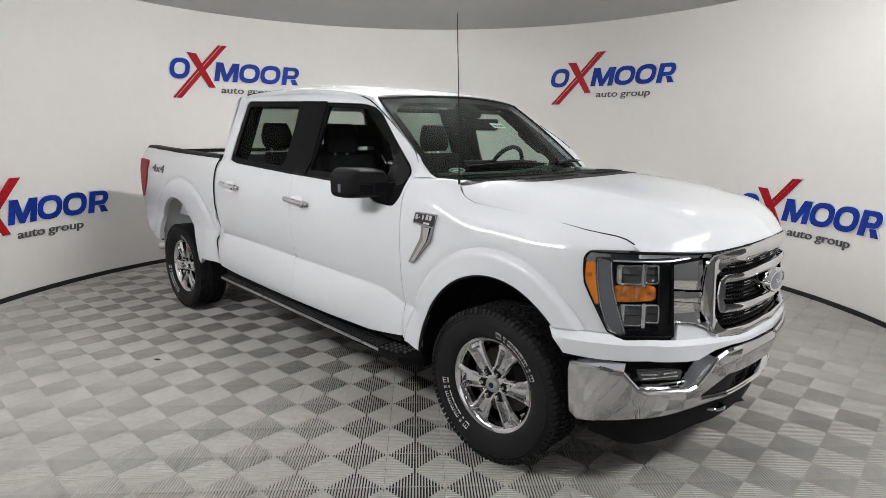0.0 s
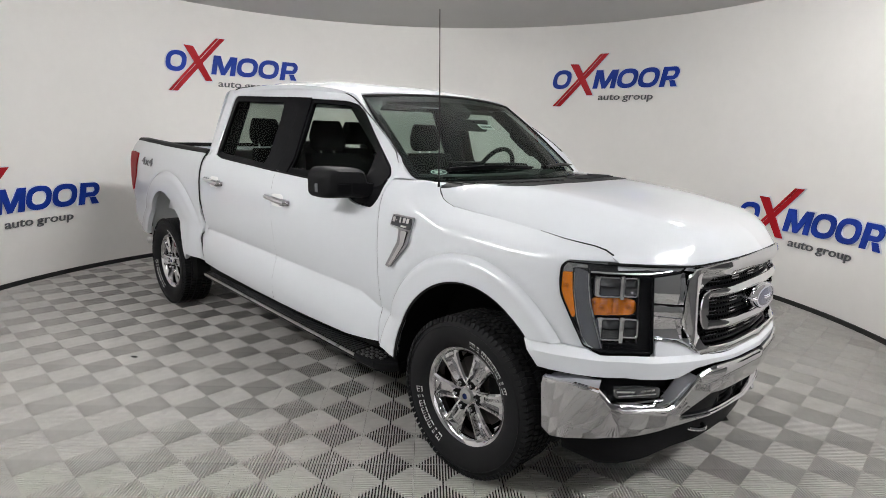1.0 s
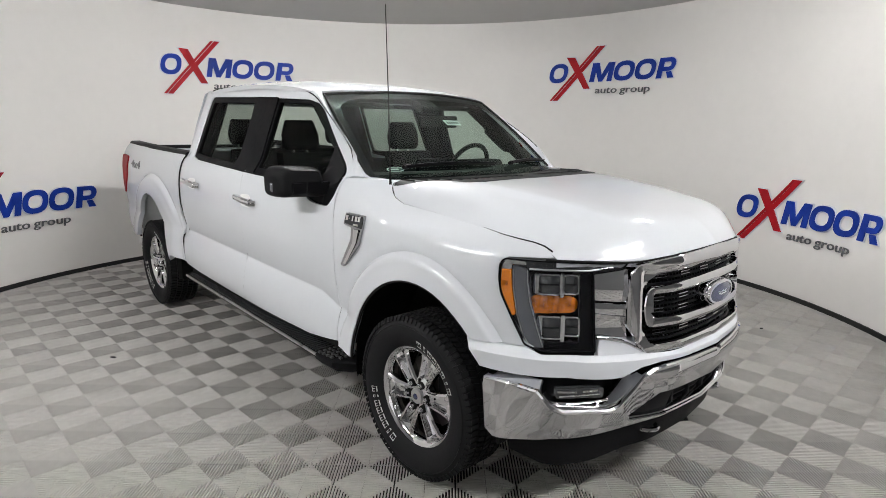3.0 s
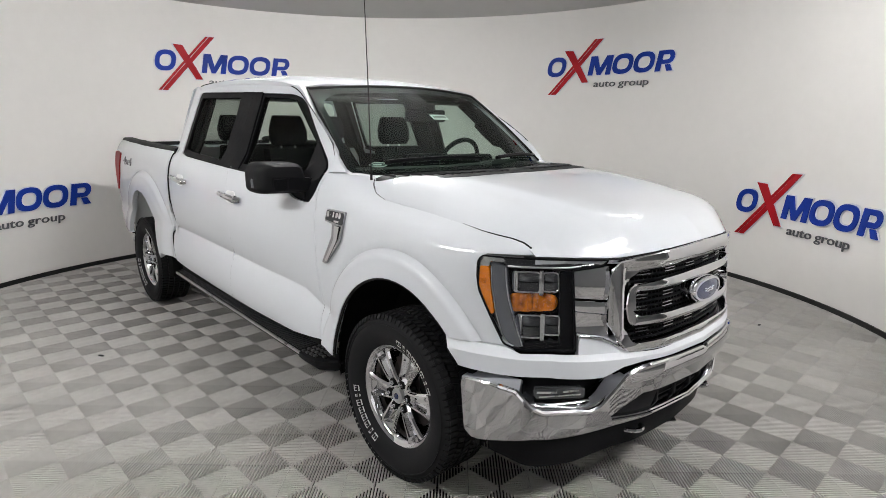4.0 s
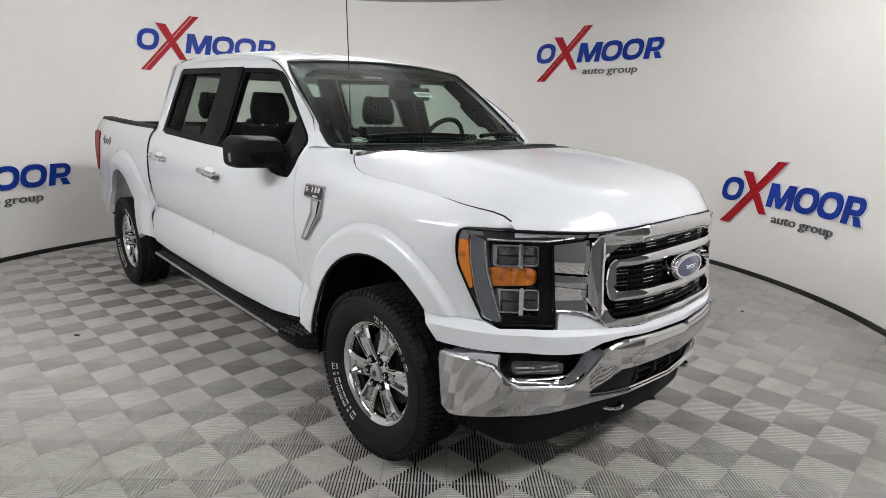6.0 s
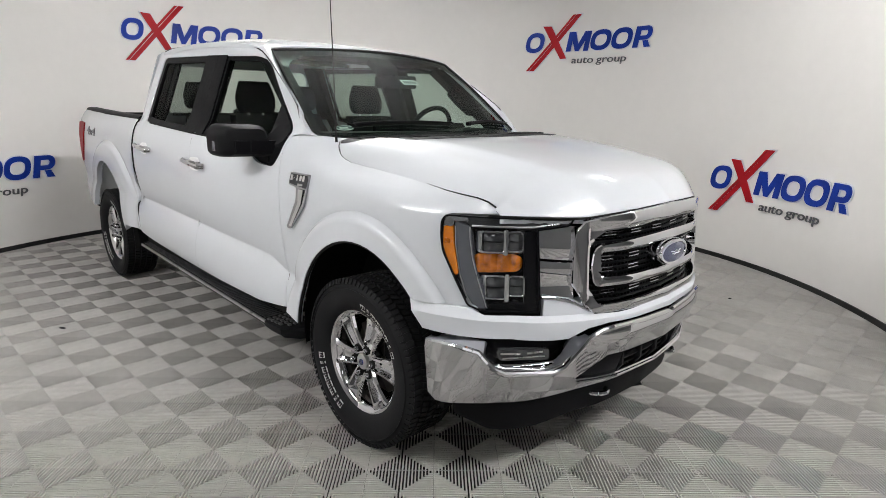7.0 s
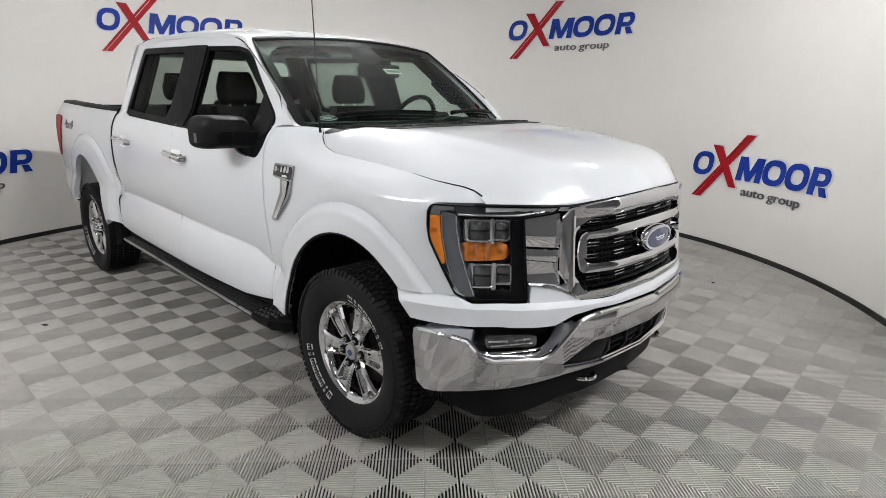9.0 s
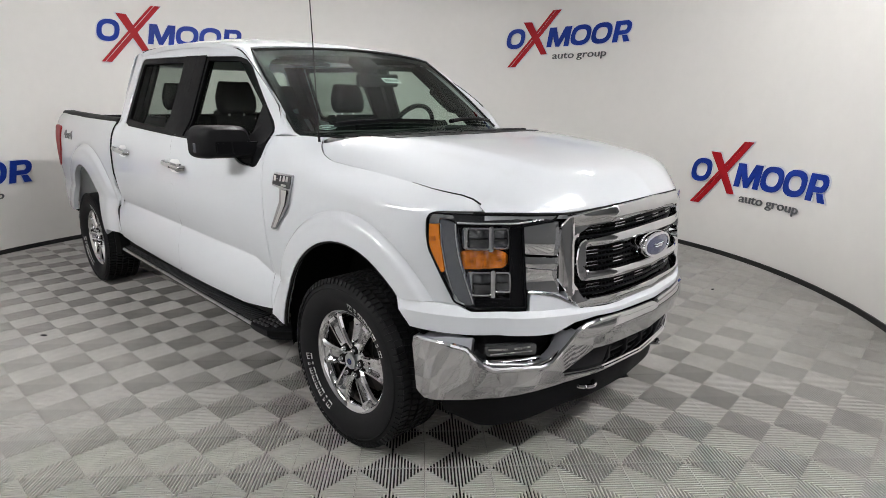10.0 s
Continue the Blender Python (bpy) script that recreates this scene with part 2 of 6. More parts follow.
def fillet(poly, r, n=4):
    """The closed polygon poly of (u, v) or (u, v, radius) with rounded corners."""
    out = []
    m = len(poly)
    for i in range(m):
        p, a, b = Vector(poly[i][:2]), Vector(poly[i - 1][:2]), Vector(poly[(i + 1) % m][:2])
        rr = poly[i][2] if len(poly[i]) > 2 else r
        da, db = a - p, b - p
        k = min(rr, da.length * 0.48, db.length * 0.48)
        if k < 1e-4:
            out.append(tuple(p))
            continue
        s, e = p + da.normalized() * k, p + db.normalized() * k
        for j in range(n + 1):
            t = j / n
            out.append(tuple(s * (1 - t) ** 2 + p * 2 * t * (1 - t) + e * t * t))
    return out


def mirrored(half):
    """A closed outline from its half with positive u, listed from the top middle to the bottom middle."""
    return list(half) + [(-q[0], *q[1:]) for q in reversed(half)]


def inside(poly, x, y):
    hit = False
    j = len(poly) - 1
    for i in range(len(poly)):
        (xi, yi), (xj, yj) = poly[i], poly[j]
        if (yi > y) != (yj > y) and x < (xj - xi) * (y - yi) / (yj - yi) + xi:
            hit = not hit
        j = i
    return hit


def sheet(outline, fn, out, holes=(), step=0.06, depth=0.015, lip=0.002, geo=None, rows=(), lines=()):
    """A curved panel: the outline of (u, v) with holes, laid on the surface fn(u, v), with turned-in edges. out: a vector on its outer side."""
    loops = []
    for loop in (outline, *holes):
        pts = []
        for i in range(len(loop)):
            a, b = Vector(loop[i][:2]), Vector(loop[(i + 1) % len(loop)][:2])
            k = max(1, math.ceil((b - a).length / step))
            pts += [tuple(a.lerp(b, j / k)) for j in range(k)]
        loops.append(pts)
    verts, edges = [], []
    for pts in loops:
        k = len(verts)
        verts += pts
        edges += [(k + i, k + (i + 1) % len(pts)) for i in range(len(pts))]
    arr = np.array(verts)
    for line in lines:
        pts = []
        for i in range(len(line) - 1):
            a, b = Vector(line[i]), Vector(line[i + 1])
            k = max(1, math.ceil((b - a).length / (step * 0.6)))
            pts += [tuple(a.lerp(b, j / k)) for j in range(k)]
        pts.append(tuple(line[-1]))
        last = None
        for p in pts:
            if sum(inside(q, *p) for q in loops) % 2 and np.min(np.hypot(arr[:, 0] - p[0], arr[:, 1] - p[1])) > step * 0.12:
                verts.append(p)
                if last == len(verts) - 2:
                    edges.append((last, last + 1))
                last = len(verts) - 1
            else:
                last = None
    if lines:
        arr = np.array(verts)
    u0, u1 = min(p[0] for p in loops[0]), max(p[0] for p in loops[0])
    v0, v1 = min(p[1] for p in loops[0]), max(p[1] for p in loops[0])
    nu, nv = max(1, round((u1 - u0) / step)), max(1, round((v1 - v0) / step))
    for i in range(1, nu):
        for j in range(1, nv):
            p = (u0 + (u1 - u0) * i / nu, v0 + (v1 - v0) * j / nv)
            if any(abs(p[1] - v) < step * 0.3 for v in rows):
                continue
            if sum(inside(q, *p) for q in loops) % 2 and np.min(np.hypot(arr[:, 0] - p[0], arr[:, 1] - p[1])) > step * 0.45:
                verts.append(p)
    for v in rows:
        for i in range(1, nu * 2):
            p = (u0 + (u1 - u0) * i / nu / 2, v)
            if sum(inside(q, *p) for q in loops) % 2 and np.min(np.hypot(arr[:, 0] - p[0], arr[:, 1] - p[1])) > step * 0.3:
                verts.append(p)
    vo, _, fo, *_ = delaunay_2d_cdt([Vector(p) for p in verts], edges, [], 0, 1e-6)
    faces = []
    for f in fo:
        cx, cy = sum(vo[i][0] for i in f) / 3, sum(vo[i][1] for i in f) / 3
        if sum(inside(q, cx, cy) for q in loops) % 2:
            faces.append(tuple(f))
    place = [Vector(fn(p[0], p[1])) for p in vo]
    e = 0.004
    normals = []
    for p in vo:
        du = Vector(fn(p[0] + e, p[1])) - Vector(fn(p[0] - e, p[1]))
        dv = Vector(fn(p[0], p[1] + e)) - Vector(fn(p[0], p[1] - e))
        normals.append(du.cross(dv).normalized())
    mean = sum(normals, Vector())
    flip = mean.dot(Vector(out)) < 0
    if flip:
        normals = [-n for n in normals]
    a, b, c = (place[i] for i in faces[0])
    if (b - a).cross(c - a).dot(normals[faces[0][0]]) < 0:
        faces = [f[::-1] for f in faces]
    count = {}
    for f in faces:
        for i in range(3):
            count[f[i], f[(i + 1) % 3]] = 1
    rim = [(i, j) for i, j in count if (j, i) not in count]
    push = {}
    for i, j in rim:
        t = (place[j] - place[i]).normalized()
        for k in (i, j):
            push[k] = push.get(k, Vector()) + t.cross(normals[k])
    g = geo or Geo()
    verts3, low, deep = list(place), {}, {}
    for k, o in push.items():
        o = o.normalized()
        low[k] = len(verts3)
        verts3.append(place[k] + o * lip - normals[k] * lip)
        deep[k] = len(verts3)
        verts3.append(place[k] + o * lip - normals[k] * depth)
    for i, j in rim:
        faces += [(j, i, low[i], low[j]), (low[j], low[i], deep[i], deep[j])]
    g.add(verts3, faces)
    return g


# ---- the large structure ----
def on_wall(deg, z, out=0.0):
    a = radians(deg)
    return Vector((BOOTH_X + (BOOTH_R - out) * math.cos(a), BOOTH_Y + (BOOTH_R - out) * math.sin(a), z))


def arc_wall(name, a0, a1, z0, z1, r_in, r_out, mat, label, category, n=120):
    g = Geo()
    rings = []
    for k in range(n + 1):
        a = a0 + (a1 - a0) * k / n
        rings.append([on_wall(a, z0, r_in), on_wall(a, z1, r_in), on_wall(a, z1, -r_out), on_wall(a, z0, -r_out)])
    g.loft(rings)
    return tagged(g.make(name, mat), label, category, kind="structure")


WALL_FROM, WALL_TO = 8.0, 262.0
arc_wall("wall_curved", WALL_FROM, WALL_TO, -0.02, BOOTH_H, 0.0, 0.12, WALL_PAINT, "curved off-white painted wall of the round photo booth", "wall")
arc_wall("baseboard", WALL_FROM, WALL_TO, 0.0, 0.047, 0.012, -0.001, SKIRTING, "thin black skirting along the foot of the curved wall", "baseboard")
# unseen walls added round the opening, the darkest ones to cut fill light
for name, c, s in (("unseen_wall_east", (5.6, -2.5, 1.55), (0.12, 11.0, 3.2)), ("unseen_wall_west", (-6.4, -5.0, 1.55), (0.12, 4.5, 3.2)), ("unseen_wall_north", (3.9, 3.0, 1.55), (3.4, 0.12, 3.2))):
    tagged(Geo().box(c, s, 0.002).make(name, LIGHT_CUT_GREY if name in ("unseen_wall_east", "unseen_wall_north") else UNSEEN_WALL_GREY), "unseen grey wall added behind the booth's opening to shape the light", "wall", kind="structure")
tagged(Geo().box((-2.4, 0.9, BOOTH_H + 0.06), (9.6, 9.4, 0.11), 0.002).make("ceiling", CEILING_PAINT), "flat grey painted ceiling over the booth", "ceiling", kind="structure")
# unseen dark ceiling pieces, added to cut bounce light from above
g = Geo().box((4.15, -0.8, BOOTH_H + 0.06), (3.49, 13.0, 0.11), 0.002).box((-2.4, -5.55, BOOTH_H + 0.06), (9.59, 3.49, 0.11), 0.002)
tagged(g.make("unseen_outer_ceiling", LIGHT_CUT_GREY), "unseen dark ceiling added outside the booth's opening to cut bounce light", "ceiling", kind="structure")


# unseen window and glowing panel behind the camera, added as low fill light
WIN_X0, WIN_X1, WIN_Z0, WIN_Z1, WIN_Y = 0.6, 5.3, 0.12, 2.9, -7.2
g = Geo()
for c, s in (((0.0, WIN_Y, (WIN_Z0 - 0.05) / 2), (11.3, 0.12, WIN_Z0 + 0.05)), ((0.0, WIN_Y, (WIN_Z1 + 3.15) / 2), (11.3, 0.12, 3.15 - WIN_Z1)),
             (((-5.65 + WIN_X0) / 2, WIN_Y, (WIN_Z0 + WIN_Z1) / 2), (WIN_X0 + 5.65, 0.12, WIN_Z1 - WIN_Z0)), (((5.65 + WIN_X1) / 2, WIN_Y, (WIN_Z0 + WIN_Z1) / 2), (5.65 - WIN_X1, 0.12, WIN_Z1 - WIN_Z0))):
    g.box(c, s, 0.001)
tagged(g.make("unseen_wall_south", UNSEEN_WALL_GREY), "unseen grey wall added with an opening for the fill light", "wall", kind="structure")
window = tagged(new("fill_window"), "unseen window with dark aluminium mullions, added for fill light", "window", kind="structure")
for k in range(4):
    x = WIN_X0 + (WIN_X1 - WIN_X0) * k / 3
    part("mullion", Geo().box((x, WIN_Y, (WIN_Z0 + WIN_Z1) / 2), (0.06, 0.10, WIN_Z1 - WIN_Z0), 0.006), SKIRTING, window)
for z in (WIN_Z0, WIN_Z1):
    part("window_rail", Geo().box(((WIN_X0 + WIN_X1) / 2, WIN_Y + 0.003, z), (WIN_X1 - WIN_X0 + 0.06, 0.10, 0.06), 0.006), SKIRTING, window)
tagged(Geo().box(((WIN_X0 + WIN_X1) / 2, WIN_Y - 0.35, 1.4), (WIN_X1 - WIN_X0 + 0.5, 0.02, 3.1), 0.001).make("backdrop", FILL_PANEL_GLOW), "unseen glowing panel added outside the opening as fill light", "backdrop", kind="structure")


# ---- unseen ceiling lamps, added to light the booth ----
def ceiling_lamp(x, y, w, d, turn, glow):
    """A batten that hangs on two short rods and shines to all sides."""
    e = thing("added_ceiling_light", "unseen long white batten light added below the ceiling, switched on", "ceiling light", pose(x, y, BOOTH_H, 0, 0, turn), group="ceiling lights")
    part("housing", Geo().box((0, 0, -0.135), (w, d * 0.5, 0.05), 0.01), LAMP_FRAME, e)
    for k in (-0.35, 0.35):
        part("rod", Geo().tube([(k * w, 0, 0), (k * w, 0, -0.115)], 0.006, 8), LAMP_FRAME, e)
    part("diffuser", Geo().box((0, 0, -0.205), (w - 0.02, d, 0.09), 0.02), (LAMP_GLOW_SOFT, LAMP_GLOW, KEY_GLOW)[glow], e)


for lamp_row in LAMPS:
    ceiling_lamp(*lamp_row)

# ---- pickup truck: body surfaces (x forward from the front axle, right side at negative y) ----
half_width = spl([(-4.80, 0.895), (-4.3, 0.935), (-3.6, 0.955), (-2.9, 0.965), (-1.6, 0.975), (-0.9, 0.962), (-0.5, 0.935), (-0.2, 0.925), (0.25, 0.905), (0.38, 0.885), (0.47, 0.858), (0.54, 0.828), (0.635, 0.776), (0.70, 0.72), (0.80, 0.62), (0.90, 0.45)])
shoulder = spl([(-4.9, 1.495), (-2.9, 1.435), (-0.75, 1.41), (-0.60, 1.40), (-0.42, 1.375), (-0.33, 1.345), (-0.2, 1.296), (0.0, 1.276), (0.3, 1.252), (0.5, 1.24), (0.66, 1.215)])
turn_in = spl([(-0.05, 0.155), (-0.02, 0.118), (0.0, 0.096), (0.03, 0.066), (0.08, 0.038), (0.15, 0.017), (0.25, 0.004), (0.38, 0.0)])
over_crease = spl([(0.0, 0.044), (0.02, 0.037), (0.06, 0.027), (0.12, 0.017), (0.22, 0.006), (0.36, 0.0)])
under_crease = spl([(-0.40, 0.10), (-0.33, 0.035), (-0.29, 0.006), (-0.25, -0.002), (-0.20, -0.005), (-0.14, 0.000), (-0.07, 0.015), (-0.02, 0.034), (0.0, 0.044)])
crease = spl([(-4.8, 0.84), (-2.93, 0.821), (-1.96, 0.795), (-1.26, 0.765), (-0.83, 0.742), (-0.72, 0.705), (-0.645, 0.675), (-0.58, 0.668), (-0.3, 0.668)])
FLARES = ((-0.012, 0.42, 0.595, 0.67, 0.024), (-3.62, 0.42, 0.78, 0.81, 0.022))
ARCHES = ((0.01, 0.42, 0.478, 0.545), (-3.69, 0.42, 0.485, 0.63))


def side_y(x, z):
    """Half width of the body at x, z."""
    if z > shoulder(x) and x < -0.55:
        return half_width(x) - turn_in(0) - (z - shoulder(x)) * 0.37
    d = z - crease(x)
    low = (over_crease(d) if d > 0 else under_crease(d)) * ((1 - 0.8 * smooth(-0.62, -0.40, x)) if x > -2.905 else 0.5)
    y = half_width(x) - turn_in(shoulder(x) - z) - low
    if x > -0.5:
        y -= 0.048 * smooth(0.10, 0.012, shoulder(x) - z) * smooth(-0.5, -0.34, x) * (1 - smooth(0.25, 0.6, x))
    for cx, cz, rx, rz, h in FLARES:
        rho = math.hypot((x - cx) / rx, (z - cz) / rz)
        if rho < 1.12:
            fade = smooth(-2.93, -3.10, x) if cx < -2 else 1
            y += fade * (h * (1 - smooth(0.962, 0.998, rho)) + 0.010 * (1 - smooth(0.80, 0.955, rho)) - 0.005 * smooth(0.985, 1.0, rho) * (1 - smooth(1.005, 1.03, rho)))
    return y


def flare_lines(k):
    cx, cz, rx, rz, _ = FLARES[k]
    return [[(cx + rx * r * math.cos(radians(a)), cz + rz * r * math.sin(radians(a))) for a in range(8, 182, 3)] for r in (0.93, 0.957, 0.978, 0.99, 1.003, 1.03)]


def crease_lines(x0, x1):
    return [[(x0 + (x1 - x0) * i / 40, crease(x0 + (x1 - x0) * i / 40) + d) for i in range(41)] for d in (-0.05, -0.012, -0.002, 0.002, 0.012, 0.05)]


def side_fn(s):
    return lambda x, z: (x, s * side_y(x, z), z)


def arch_line(k, a0, a1, n=22, grow=0.0):
    cx, cz, rx, rz = ARCHES[k]
    return [(cx + (rx + grow) * math.cos(radians(a0 + (a1 - a0) * i / n)), cz + (rz + grow) * math.sin(radians(a0 + (a1 - a0) * i / n))) for i in range(n + 1)]


PLAN = spl([(0.0, 0.985), (0.25, 0.965), (0.45, 0.90), (0.62, 0.80), (0.72, 0.70), (0.778, 0.635), (0.83, 0.54), (0.86, 0.47), (0.885, 0.38), (0.91, 0.25)])
BUMPER_PLAN = spl([(0.0, 1.03), (0.30, 1.0), (0.50, 0.935), (0.64, 0.88), (0.78, 0.80), (0.845, 0.72), (0.88, 0.62), (0.92, 0.48), (0.93, 0.40)])


def arc_table(f, y_end):
    ys = [y_end * (1 - (1 - i / 400) ** 1.6) for i in range(401)]
    pts = [(f(y), y) for y in ys]
    run = [0.0]
    for i in range(400):
        run.append(run[-1] + math.dist(pts[i], pts[i + 1]))
    return run, [p[0] for p in pts], [p[1] for p in pts]


NOSE, BUMP = arc_table(PLAN, 0.91), arc_table(BUMPER_PLAN, 0.93)


def nose(a, z, off=0.0, table=NOSE, lean=0.06):
    """A place on the nose: a is the way round from the middle, positive to the truck's right; off stands out from the skin."""
    q, sg = abs(a), (-1 if a > 0 else 1)

    def at(v):
        return float(np.interp(v, table[0], table[1])), float(np.interp(v, table[0], table[2]))

    x, y = at(q)
    (xa, ya), (xb, yb) = at(max(0.0, q - 0.02)), at(q + 0.02)
    if q < 0.02:
        ya = -ya if ya > 0 else -0.02
    tx, ty = xb - xa, yb - ya
    k = math.hypot(tx, ty) or 1
    return Vector((x + off * ty / k - (z - 0.9) * lean * (1 if q < 0.75 else 0.3), sg * (y - off * tx / k), z))


truck = thing("pickup_truck", "white four-door pickup truck with chrome grille on grey tiles", "pickup truck")

# ---- sides ----
seam_top = spl([(-2.82, 1.895), (-2.77, 1.926), (-2.66, 1.942), (-2.5, 1.944), (-2.228, 1.936), (-1.73, 1.910), (-1.40, 1.886), (-1.25, 1.868), (-1.159, 1.841), (-1.0, 1.758), (-0.891, 1.695), (-0.76, 1.614), (-0.64, 1.522), (-0.60, 1.458), (-0.575, 1.42)])
pillar_top = spl([(-1.35, 1.882), (-1.159, 1.846), (-1.0, 1.764), (-0.891, 1.701), (-0.76, 1.621), (-0.635, 1.53), (-0.575, 1.45), (-0.55, 1.42)])
roof_mid = spl([(-2.92, 1.938), (-2.8, 1.960), (-2.6, 1.984), (-2.2, 1.995), (-1.8, 1.986), (-1.4, 1.955), (-1.15, 1.912), (-0.98, 1.872)])


def roof_fn(x, y):
    q = abs(y) / 0.735
    return (x, y, roof_mid(x) - 0.030 * q ** 2 - 0.030 * q ** 8 - 0.012 * smooth(0.5, 0.56, abs(y)) * (1 - smooth(0.56, 0.68, abs(y))) * smooth(-1.15, -1.4, x))


for s in (-1, 1):
    fn, out = side_fn(s), (0, s, 0)
    # front fender
    top = [(-0.345, 1.372), (-0.323, 1.345), (-0.285, 1.315), (-0.22, 1.288), (0.0, 1.268), (0.2, 1.247), (0.42, 1.222), (0.56, 1.205), (0.62, 1.185), (0.648, 1.152)]
    lamp_side = [(0.535, 1.149), (0.485, 1.147), (0.465, 1.122), (0.464, 1.05), (0.471, 1.0), (0.524, 0.89), (0.575, 0.80), (0.61, 0.783)]
    outline = [(-0.630, 0.60), (-0.6365, 0.68), (-0.6365, 0.80), (-0.6365, 1.30), (-0.618, 1.395), (-0.50, 1.396), (-0.36, 1.392)] + top + lamp_side + [(0.44, 0.783)] + arch_line(0, 42, 176) + [(-0.535, 0.478), (-0.614, 0.492)]
    fender = part("front_fender", sheet(outline, fn, out, step=0.026, depth=0.03, lip=0.001, lines=flare_lines(0) + [[(x, crease(x) + d) for x in (-0.63, -0.6, -0.55, -0.5)] for d in (-0.01, 0.01)]), WHITE_PAINT, truck, fix=False)
    # bed side
    outline = [(-2.932, 1.43), (-4.66, 1.482), (-4.70, 1.375), (-4.428, 1.360), (-4.508, 1.15), (-4.665, 0.980), (-4.715, 0.965), (-4.69, 0.78), (-4.55, 0.66), (-4.30, 0.61), (-4.14, 0.60)] + arch_line(1, 163, 8)[0:] + [(-3.16, 0.565), (-2.885, 0.56), (-2.942, 0.745), (-2.892, 0.825), (-2.925, 1.05), (-2.928, 1.28)]
    bed_side = part("bed_side", sheet(outline, fn, out, step=0.03, depth=0.04, lines=flare_lines(1)), WHITE_PAINT, truck, fix=False)
    # doors with their window openings
    rear_win = fillet([(-2.755, 1.425), (-2.748, 1.60), (-2.725, 1.884, 0.05), (-1.76, 1.854, 0.004), (-1.76, 1.362, 0.004), (-2.62, 1.402, 0.05)], 0.03)
    outline = [(-2.845, 0.545), (-2.895, 0.745), (-2.84, 0.825), (-2.867, 1.05), (-2.87, 1.28), (-2.862, 1.43), (-2.852, 1.68), (-2.835, 1.820), (-2.81, 1.884), (-2.76, 1.922), (-2.66, 1.937), (-2.5, 1.938), (-2.228, 1.930), (-1.7325, 1.905), (-1.7325, 0.482), (-2.0, 0.488), (-2.60, 0.52)]
    rear_door = part("rear_door", sheet(outline, fn, out, holes=[rear_win], step=0.04, depth=0.03, lip=0.001, lines=crease_lines(-2.9, -1.73)), WHITE_PAINT, truck, fix=False)
    front_win = fillet([(-1.70, 1.362, 0.004), (-1.70, 1.846, 0.004), (-1.20, 1.822, 0.06), (-1.04, 1.785, 0.05), (-0.64, 1.44, 0.05), (-0.655, 1.30), (-0.70, 1.235, 0.03), (-0.86, 1.245, 0.05), (-1.02, 1.335, 0.06)], 0.03)
    outline = [(-1.7305, 0.482), (-1.7305, 1.904), (-1.40, 1.880), (-1.25, 1.862), (-1.159, 1.835), (-1.0, 1.752), (-0.891, 1.689), (-0.76, 1.608), (-0.635, 1.515), (-0.60, 1.45), (-0.622, 1.395), (-0.6415, 1.30), (-0.6415, 0.80), (-0.6415, 0.68), (-0.635, 0.60), (-0.620, 0.50), (-0.9, 0.472), (-1.3, 0.475)]
    front_door = part("front_door", sheet(outline, fn, out, holes=[front_win], step=0.04, depth=0.03, lip=0.001, lines=crease_lines(-1.73, -0.64)), WHITE_PAINT, truck, fix=False)
    # window frames in black, then the panes
    def inset(k):
        return lambda x, z: (x, s * (side_y(x, max(z, shoulder(x) - 0.12)) - k), z)
    glass_r = fillet([(-2.705, 1.445), (-2.70, 1.60), (-2.682, 1.842, 0.04), (-1.945, 1.82, 0.01), (-1.90, 1.40, 0.01), (-2.60, 1.435, 0.04)], 0.03)
    glass_f = fillet([(-1.585, 1.395, 0.01), (-1.575, 1.815, 0.02), (-1.20, 1.795, 0.05), (-1.06, 1.765, 0.04), (-0.80, 1.54, 0.02), (-0.80, 1.385, 0.02)], 0.02)
    part("window_trim", sheet(rear_win, inset(0.008), out, holes=[glass_r], step=0.06, depth=0.02, lip=0.001), WINDOW_BLACK, rear_door, fix=False)
    part("window_trim", sheet(front_win, inset(0.008), out, holes=[glass_f], step=0.06, depth=0.02, lip=0.001), WINDOW_BLACK, front_door, fix=False)
    part("window_pane", sheet(glass_r, inset(0.02), out, step=0.2, depth=0.004, lip=0.0005), PRIVACY, rear_door, fix=False)
    part("window_pane", sheet(glass_f, inset(0.02), out, step=0.2, depth=0.004, lip=0.0005), SIDE_GLASS, front_door, fix=False)
    for door, x0, z0, x1, z1 in ((rear_door, -2.60, 1.404, -1.74, 1.364), (front_door, -1.725, 1.364, -1.04, 1.338)):
        g = Geo().tube([(x0, s * (side_y(x0, z0) + 0.001), z0), ((x0 + x1) / 2, s * (side_y((x0 + x1) / 2, (z0 + z1) / 2) + 0.001), (z0 + z1) / 2), (x1, s * (side_y(x1, z1) + 0.001), z1)], 0.006, 8)
        part("belt_moulding", g, SEAL, door)
    for door, x0, x1 in ((rear_door, -1.925, -1.7335), (front_door, -1.7295, -1.60)):
        panel = [(x0, 1.372), (x1, 1.364), (x1, 1.851 if door is rear_door else 1.846), (x0 + (0.02 if door is rear_door else 0), 1.857 if door is rear_door else 1.850)]
        part("pillar_applique", sheet(panel, lambda x, z: (x, s * (side_y(x, max(z, shoulder(x) - 0.12)) + 0.002), z), out, step=0.1, depth=0.012, lip=0.001), WINDOW_BLACK, door, fix=False)
    # chrome handles in their cups
    for door, x0, z0 in ((rear_door, -2.725, 1.228), (front_door, -1.755, 1.188)):
        y0 = side_y(x0 + 0.13, z0)
